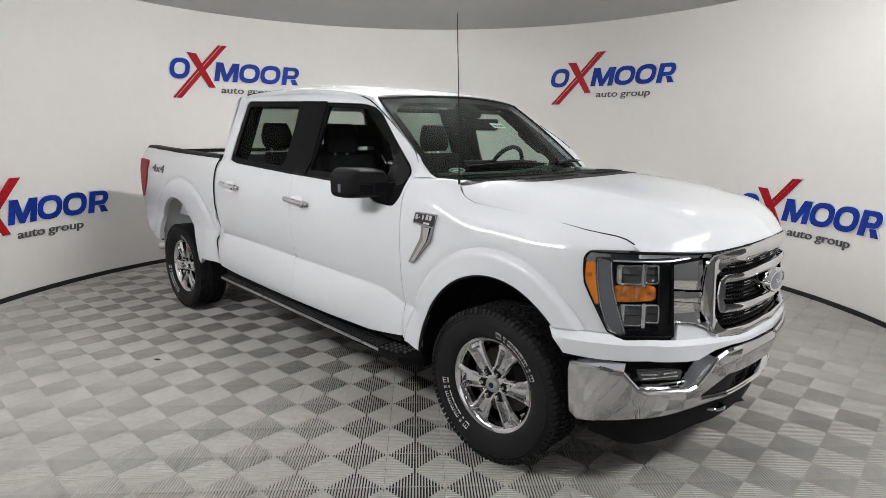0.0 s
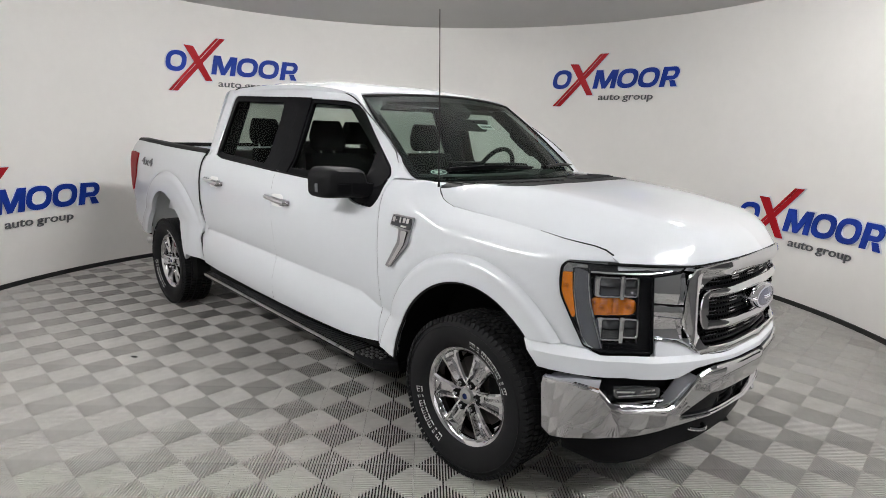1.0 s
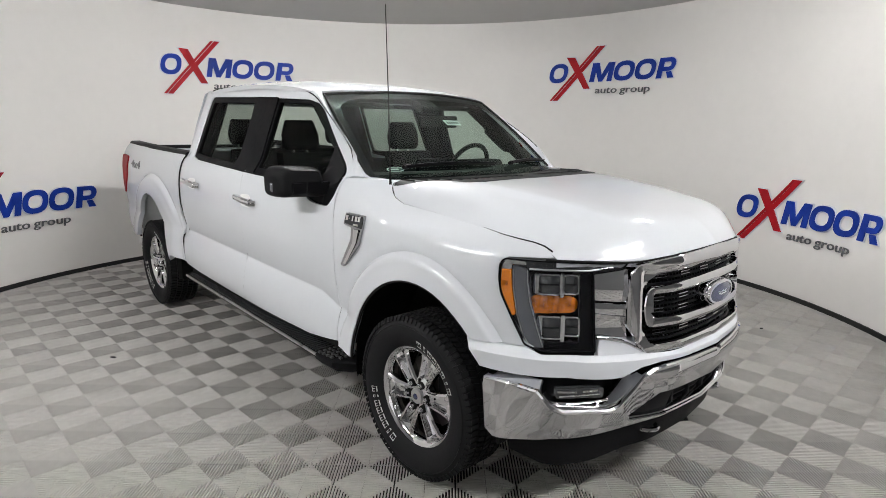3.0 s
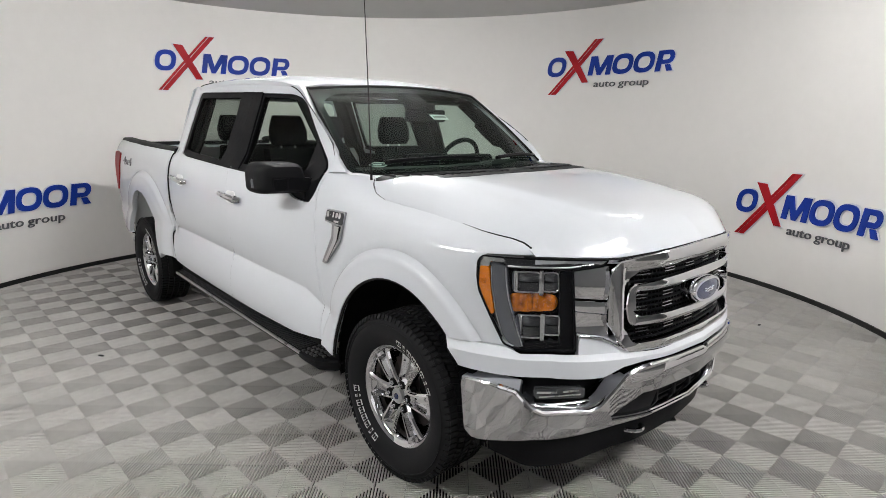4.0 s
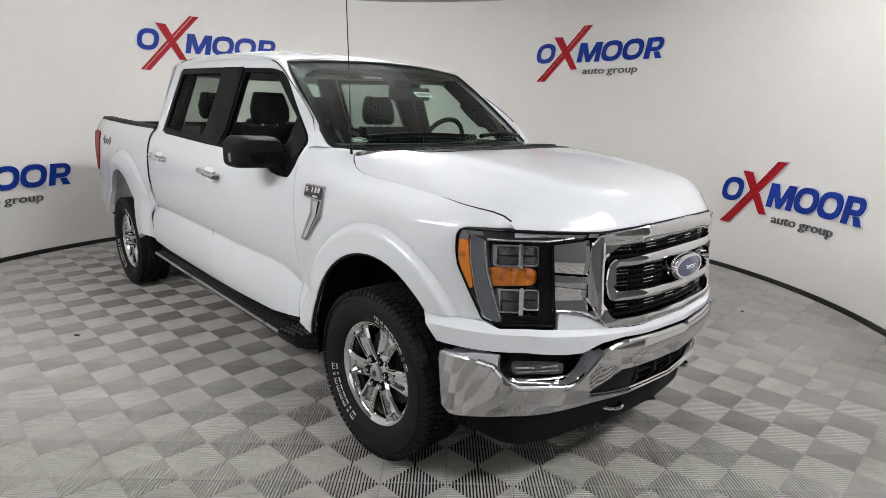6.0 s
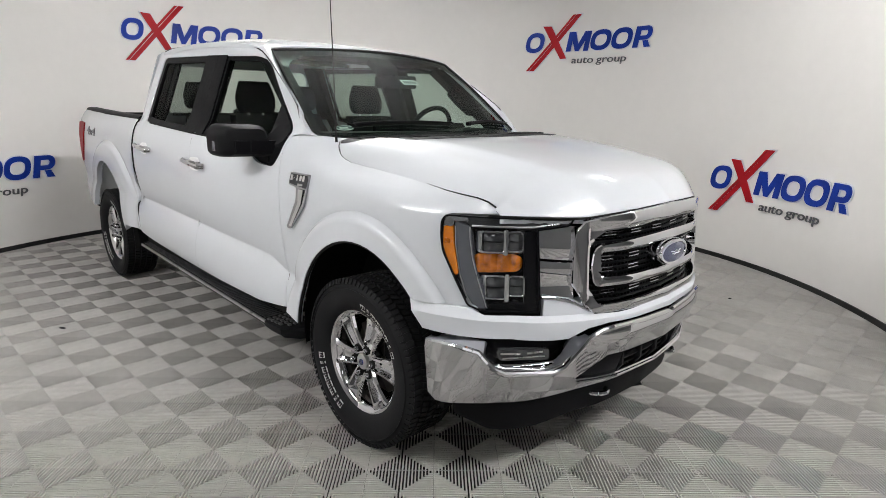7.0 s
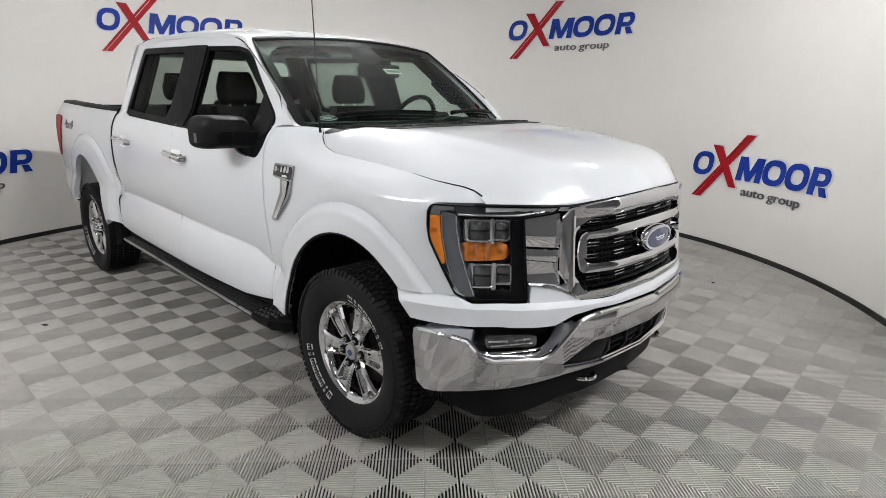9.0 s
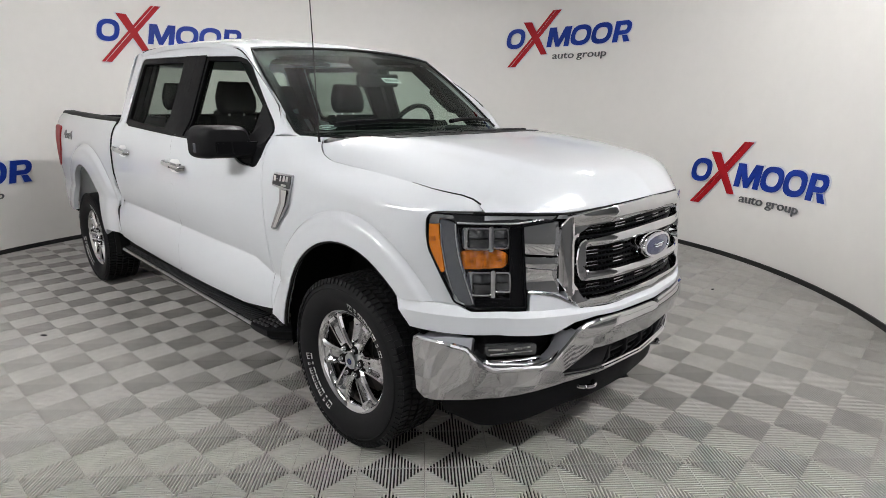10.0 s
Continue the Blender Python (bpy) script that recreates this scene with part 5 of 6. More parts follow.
# ---- wheels ----
def build_wheel():
    """One wheel with its outer side at negative y, its centre at the origin."""
    R = 0.398
    w = Geo()
    w.revolve([(0.205, 0.10), (0.212, -0.02), (0.212, -0.06), (0.222, -0.082), (0.236, -0.094), (0.246, -0.098), (0.252, -0.094), (0.252, -0.086), (0.240, -0.080), (0.225, -0.05), (0.225, 0.10)], 72)
    hub = part("wheel", w, CHROME, truck, "chrome six-spoke wheel with white-lettered all-terrain tyre")
    t = Geo()
    t.revolve([(0.240, -0.088), (0.250, -0.104), (0.285, -0.126), (0.325, -0.134), (0.355, -0.132), (0.374, -0.123), (0.381, -0.116), (0.384, -0.106), (0.385, -0.06), (0.385, 0.06), (0.384, 0.106), (0.374, 0.123), (0.325, 0.134), (0.25, 0.104), (0.235, 0.08)], 96)
    tyre = part("tyre", t, RUBBER, hub, "black all-terrain tyre")
    # tread blocks
    lugs = Geo()
    n = 84
    for i in range(n):
        a = 2 * math.pi * i / n
        for row, (y0, wd, da, sk) in enumerate(((-0.096, 0.042, 0.0, 0.10), (-0.048, 0.036, 0.5, -0.25), (0.0, 0.036, 0.2, 0.25), (0.048, 0.036, 0.7, -0.25), (0.096, 0.042, 0.35, 0.10))):
            b = a + da * 2 * math.pi / n
            half = 2 * math.pi / n * 0.36
            ring0, ring1 = [], []
            for sa, sy in ((-1, -1), (1, -1), (1, 1), (-1, 1)):
                ang = b + sa * half + sk * sy * 0.05
                drop = 0.006 if (row == 0 and sy < 0) or (row == 4 and sy > 0) else 0
                y = y0 + sy * wd / 2
                ring0.append((0.380 * math.cos(ang), y, 0.380 * math.sin(ang)))
                ring1.append(((R - drop) * math.cos(ang), y, (R - drop) * math.sin(ang)))
            lugs.loft([[Vector(p) for p in ring0], [Vector(p) for p in ring1]])
        for sg in (-1, 1):
            ang = a
            ring0 = [((0.374 if k in (0, 3) else 0.396) * math.cos(ang + d), sg * (0.127 if k in (0, 3) else 0.116), (0.374 if k in (0, 3) else 0.396) * math.sin(ang + d)) for k, d in enumerate((-0.026, -0.026, 0.026, 0.026))]
            ring1 = [(p[0] * 1.008, p[1] + sg * 0.005, p[2] * 1.008) for p in ring0]
            lugs.loft([[Vector(p) for p in ring0], [Vector(p) for p in ring1]])
    tagged(part("tread", lugs, RUBBER, hub, angle=20), kind="stuff")
    part("sidewall_ring", Geo().revolve([(0.352, -0.131), (0.356, -0.1355), (0.360, -0.131)], 72), RUBBER, hub)
    # outlined white marks on the sidewall, as plain bars
    for base, turn in ((52, -1), (216, 1)):
        marks = Geo()
        for k in range(8):
            mid = radians(base + turn * (k - 3.5) * 7.4)
            wd = 0.012 if k in (1, 6) else 0.029
            hh = 0.028
            for r0, r1, b0, b1 in ((0.276, 0.279, -1, 1), (0.276 + hh, 0.279 + hh, -1, 1), (0.276, 0.279 + hh, -1, -0.80), (0.276, 0.279 + hh, 0.80, 1), (0.276, 0.279 + hh, -0.1, 0.1)):
                q = []
                for r, b in ((r0, b0), (r0, b1), (r1, b1), (r1, b0)):
                    an = mid + b * wd / 2 / 0.29
                    q.append(Vector((r * math.cos(an), 0, r * math.sin(an))))
                ys = [-float(np.interp(p.length, (0.25, 0.285, 0.325), (0.104, 0.126, 0.134))) for p in q]
                marks.loft([[Vector((p.x, y + 0.004, p.z)) for p, y in zip(q, ys)], [Vector((p.x, y - 0.0022, p.z)) for p, y in zip(q, ys)]])
        part("sidewall_mark", marks, LETTER_WHITE, hub, "outlined white bars on the sidewall")
    # six spokes, each with a recessed middle
    first = None
    for k in range(6):
        g = Geo()
        rows = []
        for r, wd, y, th, dip in ((0.040, 0.034, -0.070, 0.03, 0.0), (0.085, 0.039, -0.081, 0.032, 0.0), (0.098, 0.041, -0.083, 0.032, 0.018), (0.150, 0.047, -0.086, 0.034, 0.022), (0.196, 0.058, -0.086, 0.032, 0.020), (0.207, 0.063, -0.086, 0.027, 0.0), (0.226, 0.076, -0.083, 0.026, 0.0), (0.242, 0.084, -0.089, 0.02, 0.0)):
            rows.append([Vector((-wd, y + th, r)), Vector((-wd, y + 0.006, r)), Vector((-wd * 0.84, y - 0.003, r)), Vector((-wd * 0.60, y - 0.005, r)), Vector((-wd * 0.42, y + dip, r)), Vector((wd * 0.42, y + dip, r)), Vector((wd * 0.60, y - 0.005, r)), Vector((wd * 0.84, y - 0.003, r)), Vector((wd, y + 0.006, r)), Vector((wd, y + th, r))])
        g.loft(rows)
        if first is None:
            first = part("spoke", g, CHROME, hub, angle=25)
            first.matrix_basis = pose(0, 0, 0, 0, 25, 0)
        else:
            again(first, hub, pose(0, 0, 0, 0, 25 + 60 * k, 0))
    part("hub_plate", Geo().revolve([(0.0, -0.076), (0.07, -0.078), (0.088, -0.070), (0.092, -0.04), (0.0, -0.03)], 36), CHROME, hub)
    part("centre_cap", Geo().revolve([(0.0, -0.096), (0.030, -0.096), (0.037, -0.092), (0.039, -0.07), (0.0, -0.06)], 32), DULL_CHROME, hub)
    part("cap_emblem", Geo().revolve([(0.0, -0.099), (0.014, -0.099), (0.016, -0.095), (0.0, -0.09)], 24), BLUE_BADGE, hub)
    nut = None
    for k in range(6):
        if nut is None:
            nut = part("lug_nut", Geo().revolve([(0.0, -0.116), (0.007, -0.115), (0.0115, -0.108), (0.0125, -0.07), (0.016, -0.07), (0.016, -0.06)], 12, (0, 0, 0)), CHROME, hub)
            nut.matrix_basis = pose(0.0675 * math.cos(radians(5)), 0.008, 0.0675 * math.sin(radians(5)))
        else:
            a = radians(5 + 60 * k)
            again(nut, hub, pose(0.0675 * math.cos(a), 0.008, 0.0675 * math.sin(a)))
    # near-black discs round the nuts, painted in place of shaded hollows
    for k in range(6):
        a = radians(5 + 60 * k)
        part("nut_shade_disc", Geo().revolve([(0.0, -0.0895), (0.019, -0.0895), (0.020, -0.06)], 16, (0.0675 * math.cos(a), 0, 0.0675 * math.sin(a))), DARK, hub)
    part("brake_disc", Geo().revolve([(0.06, -0.012), (0.175, -0.012), (0.175, 0.015), (0.06, 0.015)], 40), BRAKE, hub)
    part("brake_caliper", Geo().box((0.13, 0.0, 0.07), (0.09, 0.07, 0.13), 0.02), DARK, hub)
    part("inner_shade", Geo().revolve([(0.0, 0.06), (0.2, 0.06), (0.2, 0.07), (0.0, 0.07)], 32), DARK, hub)
    return hub


wheel = build_wheel()
WHEEL_Y, FRONT_X = 0.835, 0.030
wheel.matrix_basis = pose(FRONT_X, -WHEEL_Y, 0.398)
for x, s in ((-3.694, -1), (FRONT_X, 1), (-3.694, 1)):
    copy_thing(wheel, pose(x, s * WHEEL_Y, 0.398, 0, 0 if s < 0 else 0, 0 if s < 0 else 180))

# ---- wheel wells, underbody, bed ----
for k, (cx, cz, rx, rz) in enumerate(ARCHES):
    for s in (-1, 1):
        rows = []
        for i in range(21):
            a = radians(-12 + 204 * i / 20)
            rows.append([Vector((cx + (rx + d) * math.cos(a), s * min(y, side_y(cx + rx * math.cos(a), max(0.5, cz + rz * math.sin(a))) - 0.025), max(0.33, cz + (rz + d) * math.sin(a)))) for y, d in ((0.925, 0.004), (0.90, 0.03), (0.56, 0.03), (0.54, -0.25), (0.54, -0.45))])
        cut = 9 if k else len(rows)
        part("wheel_well", Geo().loft(rows[:cut], caps=False, ring_closed=False), DARK, truck, fix=False)
        if k:
            part("wheelhouse_panel", Geo().loft(rows[cut - 1:], caps=False, ring_closed=False), BED_PAINT, truck, "bare grey inner wheelhouse", fix=False)
        lip = arch_line(k, 44 if k == 0 else 5, 177 if k == 0 else 172, 26, -0.004)
        if k == 0:
            part("arch_moulding", Geo().tube([(x, s * (side_y(x, z) - 0.012), z) for x, z in lip], 0.009, 6), SEAL, truck)
g = Geo()
for s in (-1, 1):
    g.box((-2.0, s * 0.42, 0.50), (5.2, 0.10, 0.16), 0.01)
part("frame_rail", g, DARK, truck)
part("floor_pan", Geo().box((-1.75, 0, 0.55), (2.35, 1.66, 0.06), 0.02), DARK, truck)
part("engine_tray", Geo().box((0.05, 0, 0.42), (1.2, 0.95, 0.10), 0.02), DARK, truck)
for x in (0.0, -3.694):
    part("axle", Geo().tube([(x, -0.75, 0.40), (x, -0.2, 0.40), (x, 0.2, 0.40), (x, 0.75, 0.40)], [0.045, 0.05, 0.09, 0.045], 12), DARK, truck)
for s in (-1, 1):
    part("rocker", Geo().box((-1.74, s * 0.87, 0.485), (2.22, 0.12, 0.10), 0.02), DARK, truck)
part("fuel_tank", Geo().box((-2.1, 0.3, 0.43), (1.2, 0.5, 0.18), 0.05), DARK, truck)
part("spare_wheel", Geo().box((-4.4, 0, 0.58), (0.5, 0.6, 0.16), 0.06), DARK, truck)

# cargo bed
part("bed_floor", Geo().box((-3.83, 0, 0.84), (1.74, 1.50, 0.03), 0.004), BED_PAINT, truck)
part("bed_front", Geo().box((-2.965, 0, 1.12), (0.03, 1.62, 0.55), 0.008), WHITE_PAINT, truck)
for s in (-1, 1):
    part("bed_inner_wall", Geo().box((-3.83, s * 0.77, 1.12), (1.74, 0.03, 0.57), 0.008), WHITE_PAINT, truck)
    rings = []
    for x in (-2.925, -3.3, -3.8, -4.3, -4.66, -4.70):
        y, z = side_y(x, shoulder(x) - 0.004), shoulder(x) - 0.006
        k = 0.0 if x > -4.68 else -0.02
        rings.append([Vector((x, s * p, z + q)) for p, q in ((y + 0.012, -0.028), (y + 0.006, 0.006 + k), (y - 0.012, 0.020 + k), (y - 0.085, 0.020 + k), (y - 0.105, 0.0), (y - 0.105, -0.03))])
    part("bed_rail_cap", Geo().loft(rings), BLACK_PLASTIC, truck, "black plastic bed rail cap", angle=30)
tail = part("tailgate", Geo().box((-4.69, 0, 1.12), (0.07, 1.52, 0.60), 0.015), WHITE_PAINT, truck)
part("tailgate_cap", Geo().box((-4.69, 0, 1.435), (0.10, 1.56, 0.035), 0.012), BLACK_PLASTIC, tail)
part("bed_front_cap", Geo().box((-2.95, 0, 1.425), (0.06, 1.62, 0.035), 0.012), BLACK_PLASTIC, truck)
for s in (-1, 1):
    ring = fillet([(-4.42, 1.352), (-4.755, 1.362), (-4.76, 1.05), (-4.72, 0.975), (-4.66, 0.985), (-4.50, 1.15)], 0.02)
    light = part("tail_light", sheet(ring, lambda x, z: Vector((x, s * (side_y(x, z) + 0.010 - 0.03 * smooth(-4.70, -4.77, x)), z)), (0, s, 0), step=0.03, depth=0.06, lip=0.006), RED_LENS, truck, "tall red tail light", fix=False)
    part("lamp_divider", Geo().box((-4.69, s * 0.875, 1.16), (0.10, 0.02, 0.035), 0.004), GLOSS_BLACK, light)
rear_bumper = part("rear_bumper", Geo().box((-4.80, 0, 0.66), (0.20, 1.60, 0.20), 0.05), CHROME, truck)
part("bumper_step", Geo().box((-4.84, 0, 0.765), (0.19, 1.5, 0.02), 0.006), BLACK_PLASTIC, rear_bumper)
part("hitch", Geo().box((-4.88, 0, 0.50), (0.26, 0.09, 0.09), 0.01), DARK, rear_bumper)
part("exhaust_pipe", Geo().tube([(-4.0, -0.62, 0.48), (-4.35, -0.70, 0.47), (-4.52, -0.84, 0.46)], 0.04, 14), DULL_CHROME, truck)

# ---- cabin ----
def build_seat(x, y, w, name="front_seat"):
    g = Geo()
    g.box((0.0, 0, 0.0), (0.52, w, 0.16), 0.06)
    base = part(name, g, CLOTH, truck, "charcoal cloth seat")
    base.matrix_basis = pose(x, y, 0.775)
    rings = []
    for t in range(9):
        k = t / 8
        zz = 0.04 + 0.66 * k
        xx = -0.22 - 0.17 * k
        ww = w / 2 * (0.92 + 0.12 * math.sin(math.pi * min(1, k * 1.2)) - 0.22 * max(0, k - 0.7))
        th = 0.075 - 0.025 * k
        rings.append([Vector((xx + th * a, ww * b, zz)) for a, b in ((1, -0.7), (1.25, -0.95), (0.4, -1.0), (-0.9, -0.9), (-1, 0), (-0.9, 0.9), (0.4, 1.0), (1.25, 0.95), (1, 0.7), (0.8, 0))])
    part("backrest", Geo().loft(rings), CLOTH, base, angle=50)
    return base


def headrest(base, x, y, z, w=0.25, h=0.19):
    rings = []
    for k, th in ((0.0, 0.30), (0.06, 0.75), (0.2, 1.0), (0.5, 1.05), (0.8, 1.0), (0.94, 0.75), (1.0, 0.35)):
        ww = w / 2 * (0.80 + 0.2 * math.sin(math.pi * min(1, 0.15 + k)))
        rings.append([Vector((x + 0.055 * th * a - 0.02 * k, y + ww * b * (0.9 + 0.1 * th), z + h * k)) for a, b in ((1, -0.75), (0.7, -0.97), (0, -1.0), (-0.7, -0.95), (-1, -0.6), (-1, 0.6), (-0.7, 0.95), (0, 1.0), (0.7, 0.97), (1, 0.75))])
    hr = part("headrest", Geo().loft(rings), CLOTH, base, angle=60)
    for d in (-0.055, 0.055):
        part("headrest_post", Geo().tube([(x - 0.01, y + d, z - 0.10), (x - 0.01, y + d, z + 0.02)], 0.007, 8), DULL_CHROME, base)
    return hr


for x, y in ((-1.44, -0.42), (-1.32, 0.45)):
    st = build_seat(x, y, 0.50)
    headrest(st, -0.43, 0.0, 0.715, 0.275, 0.215)
bench = build_seat(-2.30, 0.0, 1.42, "rear_bench")
for y in (-0.46, 0.0, 0.46):
    headrest(bench, -0.42, y, 0.735 if y else 0.66, 0.26, 0.205 if y else 0.10)
part("centre_console", Geo().box((-1.15, 0, 0.86), (0.75, 0.30, 0.30), 0.04), DASH, truck)


def dash_fn(u, v):
    y = u * 0.76
    x = -0.60 + 0.22 * (1 - u * u) - 0.34 * v
    z = 1.385 + 0.035 * math.sin(math.pi * min(1, v * 1.1)) * (1 + 0.8 * math.exp(-((y - 0.40) / 0.17) ** 2) * v) - 0.02 * v
    return (x, y, z)


dash = part("dashboard", sheet([(-1, 0), (1, 0), (1, 1), (-1, 1)], dash_fn, (0, 0, 1), step=0.08, depth=0.32), DASH, truck, fix=False)
part("instrument_hood", Geo().box((-0.86, 0.40, 1.40), (0.18, 0.36, 0.09), 0.035), DASH, dash)
part("centre_screen", Geo().box((-0.90, 0.02, 1.36), (0.03, 0.30, 0.20), 0.015), GLOSS_BLACK, dash)
wheel_rim = [Vector((0, 0.185 * math.cos(t), 0.185 * math.sin(t))) for t in (2 * math.pi * k / 32 for k in range(32))]
steer = part("steering_wheel", Geo().tube(wheel_rim, 0.016, 8, closed=True), DASH, truck)
steer.matrix_basis = pose(-0.96, 0.40, 1.375, 0, 24, 0)
g = Geo().box((0.02, 0, 0), (0.05, 0.15, 0.11), 0.02)
for a in (0, 180, 270):
    g.tube([(0.015, 0.05 * math.cos(radians(a)), 0.05 * math.sin(radians(a))), (0.0, 0.18 * math.cos(radians(a)), 0.18 * math.sin(radians(a)))], 0.014, 8)
part("wheel_hub", g, DASH, steer)
# black pillar trims inside the cab
for s in (-1, 1):
    def lining(k):
        return lambda x, z: (x, s * (side_y(x, max(z, shoulder(x) - 0.12)) - k), z)
    rear_trim = fillet([(-2.80, 1.25), (-2.68, 1.25), (-2.68, 1.55, 0.06), (-2.68, 1.86, 0.08), (-2.80, 1.88)], 0.02)
    part("pillar_trim", sheet(rear_trim, lining(0.10), (0, s, 0), step=0.08, depth=0.02), CLOTH, truck, fix=False)

# rear-view mirror and sensor box behind the screen
mirror = part("rear_view_mirror", Geo().box((-0.93, 0.075, 1.70), (0.045, 0.27, 0.078), 0.02, Euler((0, 0, radians(-22))).to_matrix()), DASH, truck)
part("sensor_box", Geo().box((-0.975, 0.0, 1.795), (0.14, 0.15, 0.06), 0.02, Euler((0, radians(28), 0)).to_matrix()), DASH, mirror)
part("mirror_arm", Geo().tube([(-0.97, 0.0, 1.78), (-0.955, 0.03, 1.74), (-0.94, 0.07, 1.71)], 0.016, 8), DASH, mirror)
for s in (-1, 1):
    # inner pillar trims, grab handles, inner door panels
    rows = []
    for i in range(9):
        t = i / 8
        c = Vector((-0.62 - 0.54 * t, s * (0.765 - 0.095 * t), 1.40 + 0.42 * t))
        rows.append([c + Vector(d) for d in ((0.03, s * 0.02, 0.0), (-0.06, s * 0.03, -0.03), (-0.08, -s * 0.03, -0.02), (0.0, -s * 0.05, 0.0))])
    part("pillar_trim", Geo().loft(rows), DASH, truck, angle=50)
    bar = [(-0.80, s * 0.70, 1.50), (-0.835, s * 0.65, 1.51), (-0.93, s * 0.635, 1.58), (-1.0, s * 0.63, 1.635), (-1.03, s * 0.67, 1.67)]
    part("grab_handle", Geo().tube(bar, 0.014, 8), DASH, truck)
    rows = []
    for i in range(7):
        z = 0.6 + 1.26 * i / 6
        y = side_y(-1.7, z) - 0.045
        rows.append([Vector((x, s * (y + d), z)) for x, d in ((-1.65, 0.0), (-1.65, -0.035), (-1.79, -0.035), (-1.79, 0.0))])
    part("pillar_trim", Geo().loft(rows), DASH, truck)
    for x0, x1 in ((-1.60, -0.66), (-2.80, -1.80)):
        part("door_card", Geo().box(((x0 + x1) / 2, s * 0.845, 1.0), (x1 - x0, 0.05, 0.74), 0.02), DASH, truck)
    rows = []
    for i in range(7):
        t = i / 6
        c = Vector((-2.79 + 0.02 * t, s * (0.83 - 0.16 * t), 1.42 + 0.46 * t))
        rows.append([c + Vector(d) for d in ((0.05, s * 0.01, 0), (0.04, -s * 0.05, 0), (-0.06, -s * 0.12, 0), (-0.08, s * 0.0, 0))])
    part("pillar_trim", Geo().loft(rows), DASH, truck)
part("roof_header", Geo().box((-1.16, 0, 1.835), (0.14, 1.24, 0.04), 0.015), DASH, truck)
part("dome_lamp", Geo().box((-1.30, -0.05, 1.85), (0.16, 0.14, 0.03), 0.01), HEADLINER, truck)
for s in (-1, 1):
    part("visor", Geo().box((-1.19, s * 0.36, 1.806), (0.16, 0.42, 0.018), 0.008, Euler((0, radians(12), 0)).to_matrix()), HEADLINER, truck)

# ---- wall signs ----
def islands(me):
    """The separate pieces of a mesh."""
    bm = bmesh.new()
    bm.from_mesh(me)
    bmesh.ops.remove_doubles(bm, verts=bm.verts[:], dist=1e-6)
    bm.verts.index_update()
    left, out = set(bm.verts), []
    while left:
        stack = [min(left, key=lambda v: v.index)]
        seen = set(stack)
        while stack:
            for ed in stack.pop().link_edges:
                for v in ed.verts:
                    if v not in seen:
                        seen.add(v)
                        stack.append(v)
        left -= seen
        order = sorted(seen, key=lambda v: v.index)
        at = {v: i for i, v in enumerate(order)}
        faces = [tuple(at[v] for v in f.verts) for f in bm.faces if f.verts[0] in seen]
        out.append(Geo().add([v.co[:] for v in order], faces))
    bm.free()
    bpy.data.meshes.remove(me)
    return out


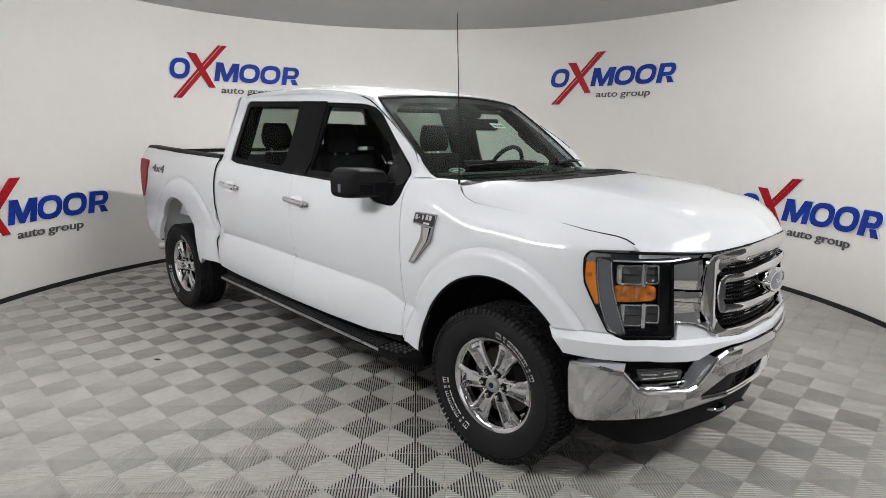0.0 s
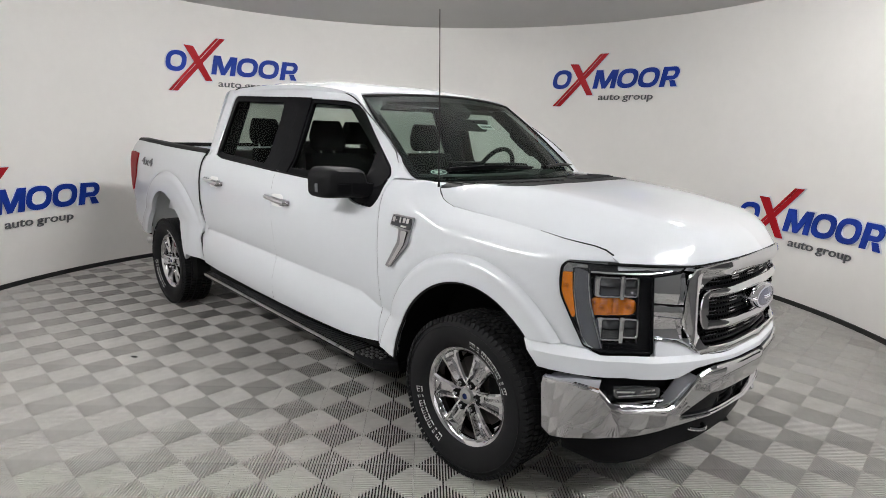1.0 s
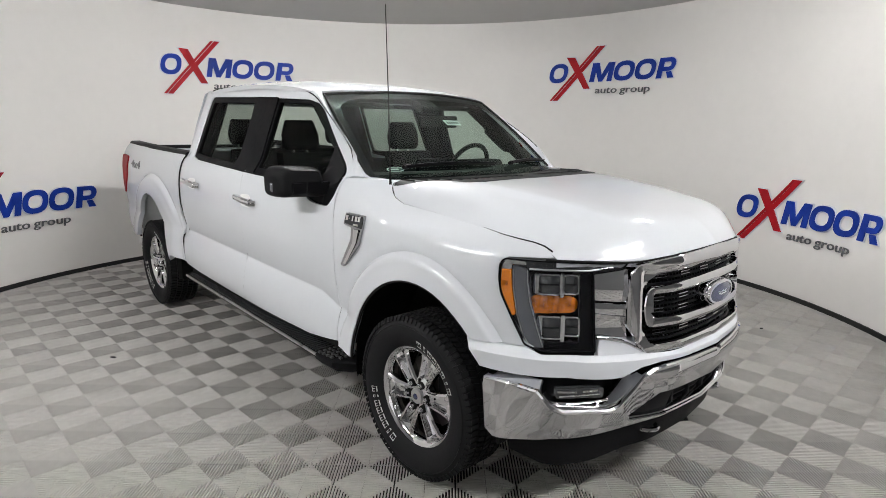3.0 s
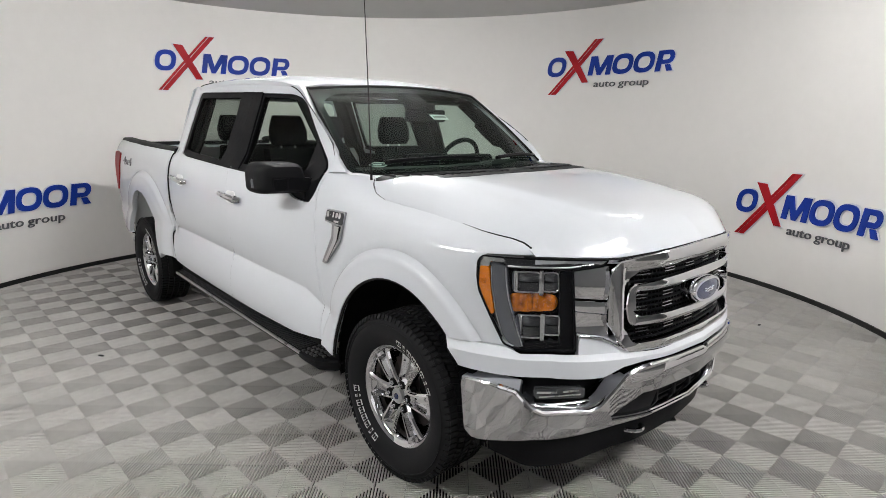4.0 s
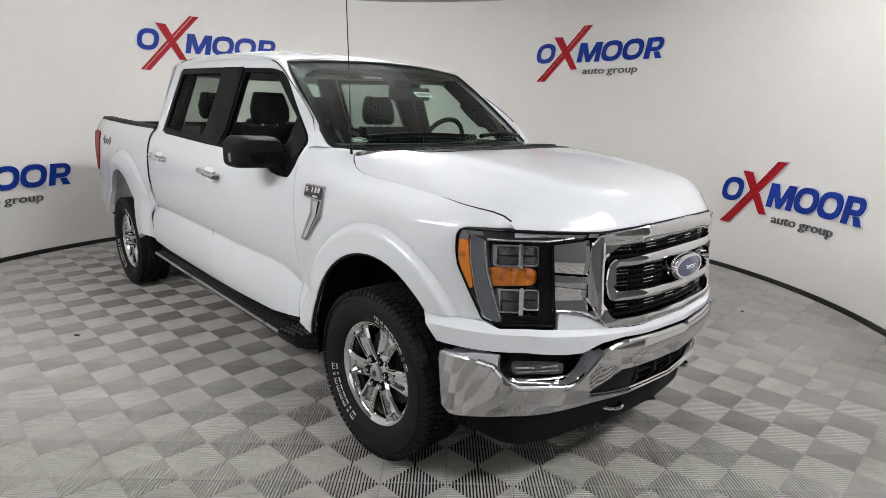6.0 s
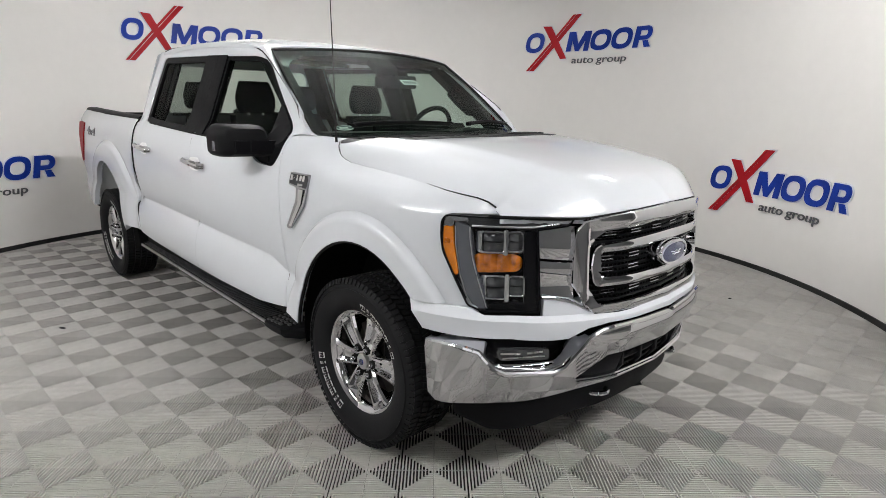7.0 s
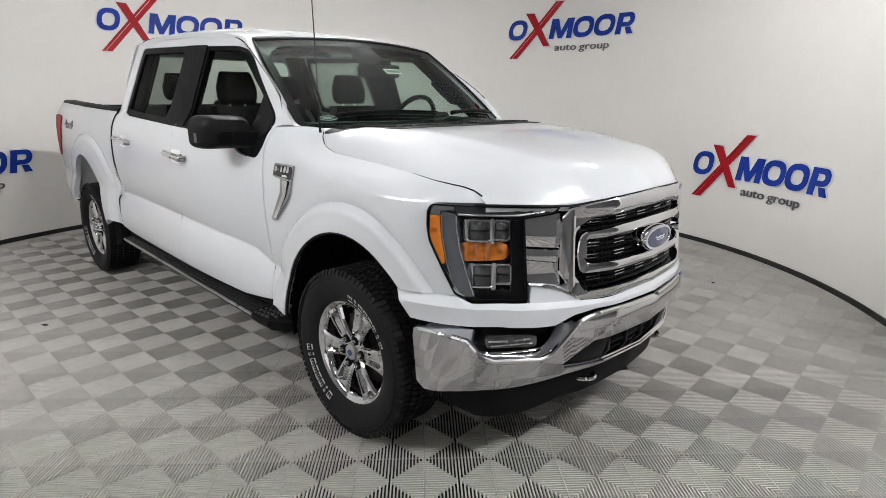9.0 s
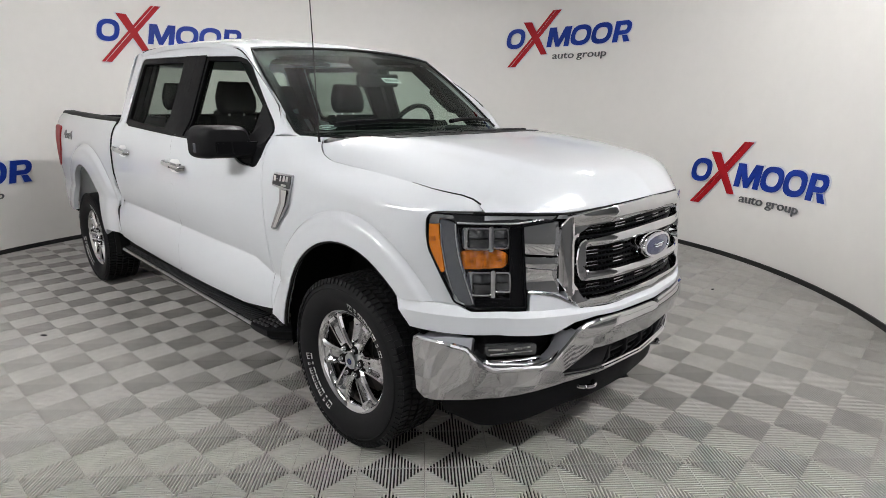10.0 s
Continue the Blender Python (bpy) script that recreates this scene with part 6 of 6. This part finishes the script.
def sign(deg0, base, label):
    """One wall sign: deg0 is the angle of its left end, base the height of its letter foot."""
    e = thing("wall_sign", label, "wall sign", group="wall signs")

    def at(u, v, w):
        """u metres to the right along the wall, v up from the letter foot, w out from the wall."""
        return on_wall(deg0 - math.degrees(u * 1.025 / BOOTH_R), base + v, 0.014 + w)

    def piece(name, poly, mat, depth=0.012, fine=0.05):
        pts = []
        for i in range(len(poly)):
            a, b = Vector(poly[i]), Vector(poly[(i + 1) % len(poly)])
            k = max(1, math.ceil((b - a).length / fine))
            pts += [tuple(a.lerp(b, j / k)) for j in range(k)]
        p = part(name, Geo().slab(pts, lambda u, v, w: at(u, v, w), depth), mat, e)
        return p

    def ring(u0, u1, v0, v1, th):
        cu, cv, ru, rv = (u0 + u1) / 2, (v0 + v1) / 2, (u1 - u0) / 2, (v1 - v0) / 2

        def loop(k, w, n=40):
            pts = []
            for i in range(n):
                t = 2 * math.pi * i / n
                c_, s_ = math.cos(t), math.sin(t)
                f = 1 / (abs(c_) ** 2.5 + abs(s_) ** 2.5) ** 0.4
                v = (rv - k) * s_ * f
                pts.append(at(cu + (ru - k) * c_ * f + v * 0.19, cv + v, w))
            return pts

        part("blue_ring", Geo().loft([loop(0, 0), loop(0, 0.012), loop(th, 0.012), loop(th, 0)], closed=True), SIGN_BLUE, e)
        part("acrylic_edge", Geo().loft([loop(-0.010, -0.010), loop(-0.010, 0.0), loop(th + 0.008, 0.0), loop(th + 0.008, -0.010)], closed=True), SIGN_EDGE, e)

    H = 0.238
    sl = 0.19
    ring(0.0, 0.245, 0.0, H + 0.012, 0.052)
    ring(0.885, 1.150, 0.0, H + 0.006, 0.054)
    ring(1.165, 1.430, 0.0, H + 0.006, 0.054)

    def bar(name, poly, mat, hal=True):
        piece(name, poly, mat)
        if hal:
            q = piece("acrylic_edge", shrink(poly, -0.009), SIGN_EDGE, -0.010)

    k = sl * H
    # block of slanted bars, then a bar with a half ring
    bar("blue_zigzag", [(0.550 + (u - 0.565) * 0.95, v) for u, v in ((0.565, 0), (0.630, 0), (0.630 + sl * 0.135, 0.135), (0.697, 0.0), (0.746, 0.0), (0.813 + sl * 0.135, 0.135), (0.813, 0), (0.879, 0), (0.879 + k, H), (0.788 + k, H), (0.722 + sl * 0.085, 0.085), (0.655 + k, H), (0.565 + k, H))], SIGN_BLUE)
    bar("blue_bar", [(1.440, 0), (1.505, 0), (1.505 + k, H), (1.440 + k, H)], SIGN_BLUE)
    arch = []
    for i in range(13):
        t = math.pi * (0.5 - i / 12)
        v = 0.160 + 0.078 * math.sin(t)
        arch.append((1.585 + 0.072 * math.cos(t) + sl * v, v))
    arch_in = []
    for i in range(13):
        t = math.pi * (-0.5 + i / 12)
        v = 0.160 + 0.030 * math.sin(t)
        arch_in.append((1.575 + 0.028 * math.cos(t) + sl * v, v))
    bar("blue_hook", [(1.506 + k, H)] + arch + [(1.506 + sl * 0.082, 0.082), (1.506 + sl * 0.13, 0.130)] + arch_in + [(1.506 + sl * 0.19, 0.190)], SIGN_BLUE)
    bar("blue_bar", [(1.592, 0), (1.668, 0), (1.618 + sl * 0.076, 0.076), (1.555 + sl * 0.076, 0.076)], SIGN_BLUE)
    # crossed red strokes
    bar("red_stroke", [(0.225, H + 0.090), (0.338, H + 0.085), (0.560, -0.086), (0.478, -0.088)], SIGN_RED)
    for w0, w1 in ((0.0, 0.034), (0.044, 0.110)):
        bar("red_slash", [(0.010 + w0, -0.235), (0.010 + w1, -0.235), (0.628 + w1 * 1.0, 0.450), (0.628 + w0, 0.450)], SIGN_RED, w0 > 0)
    for word, u0, w0 in (("auto", 0.632, 0.295), ("group", 0.968, 0.399)):
        me = letters(word, 0.128, 0.004)
        xs = [v.co.x for v in me.vertices]
        wide = max(xs) - min(xs)
        for v in me.vertices:
            u = u0 + (v.co.x - min(xs)) * w0 / wide + v.co.y * 0.12
            v.co = at(u, -0.148 + v.co.y * 0.95, 0.002 + v.co.z)
        for g in islands(me):
            part("small_letter", g, SIGN_GREY, e)
    return e


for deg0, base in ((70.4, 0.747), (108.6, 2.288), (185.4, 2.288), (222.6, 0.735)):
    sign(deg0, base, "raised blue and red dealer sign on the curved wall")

# ---- scraps on the floor ----
for x, y, turn, size in ((-2.522, -1.643, 30, 0.026), (0.418, 2.641, 75, 0.02)):
    rnd = random.Random(round(x * 100))
    ring = [(size * (0.6 + 0.5 * rnd.random()) * math.cos(k * math.pi / 4), 0.45 * size * (0.6 + 0.5 * rnd.random()) * math.sin(k * math.pi / 4)) for k in range(8)]
    g = Geo().loft([[Vector((u, v, 0.0)) for u, v in ring], [Vector((u * 1.1, v * 1.15, 0.003 + 0.003 * rnd.random())) for u, v in ring], [Vector((u * 0.6, v * 0.5, 0.006)) for u, v in ring]])
    scrap = g.make("floor_scrap", RUBBER)
    scrap.matrix_basis = pose(x, y, 0.0005, 0, 0, turn)
    tagged(scrap, "small dark scrap of dirt lying on the floor tiles", "debris", group="floor scraps")

# ---- floor tiles of raised ribs ----
def tile_mesh():
    """One open-grid tile: in each quarter the ribs run square to the tile's edge."""
    g = Geo()
    n, h = 20, TILE / 2
    pitch = TILE / n
    top, foot, ch, low = 0.0027, 0.0030, 0.0005, -0.0150
    for q in range(4):
        m = Matrix.Rotation(q * math.pi / 2, 3, "Z")
        for i in range(n):
            p = -h + (i + 0.5) * pitch
            ln = h - abs(p)
            if ln < 0.004:
                continue
            y0, y1 = -h + 0.0024, -h + ln + 0.003
            rows = [[(x, y, z) for x, z in ((p - foot, low), (p - top, -ch), (p - top + ch, 0), (p + top - ch, 0), (p + top, -ch), (p + foot, low))] for y in (y0, y1)]
            g.add([m @ Vector(v) for r in rows for v in r], [(k + 1, k, k + 6, k + 7) for k in range(5)] + [(11, 10, 9, 8, 7, 6)])
        # edge bead and cross rib under the tile
        pts = [(-h + 0.001, -h + 0.0007, -0.0006), (h - 0.001, -h + 0.0007, -0.0006), (h - 0.001, -h + 0.0026, -0.0006), (-h + 0.001, -h + 0.0026, -0.0006)]
        g.add([m @ Vector(v) for v in pts], [(0, 1, 2, 3)])
    return g


# near-black sheet below the tiles, puts the shade of their gaps into colour
tagged(Geo().box((-0.5, -1.0, -0.11), (13.0, 13.0, 0.17), 0.002).make("tile_gap_sheet", TILE_GAP_BLACK), "near-black sheet under the open floor tiles that keeps their gaps dark", "floor", kind="structure")
tiles = tagged(new("floor"), "grey open-grid plastic floor tiles laid diagonally to the truck", "floor", kind="structure")
base = tile_mesh()
first = base.make("tile", TILE_PLASTIC, tiles, fix=False, angle=20)
u_dir = Vector((math.cos(TILE_TURN), math.sin(TILE_TURN)))
v_dir = Vector((math.sin(TILE_TURN), -math.cos(TILE_TURN)))
cells = []
for i in range(-40, 41):
    for j in range(-40, 41):
        c = Vector((TILE_X, TILE_Y)) + u_dir * TILE * (i + 0.5) + v_dir * TILE * (j + 0.5)
        in_booth = math.hypot(c.x - BOOTH_X, c.y - BOOTH_Y) < BOOTH_R + 0.2
        in_front = -6.3 < c.x < 5.5 and -7.1 < c.y < 2.9 and math.hypot(c.x - 1.2, c.y + 2.0) < 4.2
        if in_booth or in_front:
            cells.append((math.hypot(c.x + 0.3, c.y + 1.4), c))
cells.sort(key=lambda q: q[0])
rest = Geo()
taken = {(round(c.x, 2), round(c.y, 2)) for _, c in cells}
plain = Geo()
for i in range(-44, 45):
    for j in range(-44, 45):
        c = Vector((TILE_X, TILE_Y)) + u_dir * TILE * (i + 0.5) + v_dir * TILE * (j + 0.5)
        if (round(c.x, 2), round(c.y, 2)) not in taken and -6.9 < c.x < 5.9 and -7.5 < c.y < 5.4:
            corners = [c + (u_dir * a + v_dir * b) * TILE / 2 for a, b in ((-1, -1), (1, -1), (1, 1), (-1, 1))]
            plain.add([(p.x, p.y, -0.004) for p in corners], [(0, 1, 2, 3)])
tagged(plain.make("floor_outer", CONCRETE), "plain grey concrete floor round the tiled area", "floor", kind="structure")
turn_m = Matrix.Rotation(TILE_TURN, 3, "Z")
spun = [turn_m @ Vector(v) for v in base.v]
for k, (_, c) in enumerate(cells):
    if k == 0:
        first.matrix_basis = pose(c.x, c.y, 0, 0, 0, math.degrees(TILE_TURN))
    elif k < 300:
        again(first, tiles, pose(c.x, c.y, 0, 0, 0, math.degrees(TILE_TURN)))
    else:
        rest.v += [(v.x + c.x, v.y + c.y, v.z) for v in spun]
        o = len(rest.v) - len(spun)
        rest.f += [tuple(q + o for q in f) for f in base.f]
far = rest.make("far_tiles", TILE_PLASTIC, tiles, fix=False, angle=20)
tagged(far, kind="stuff")
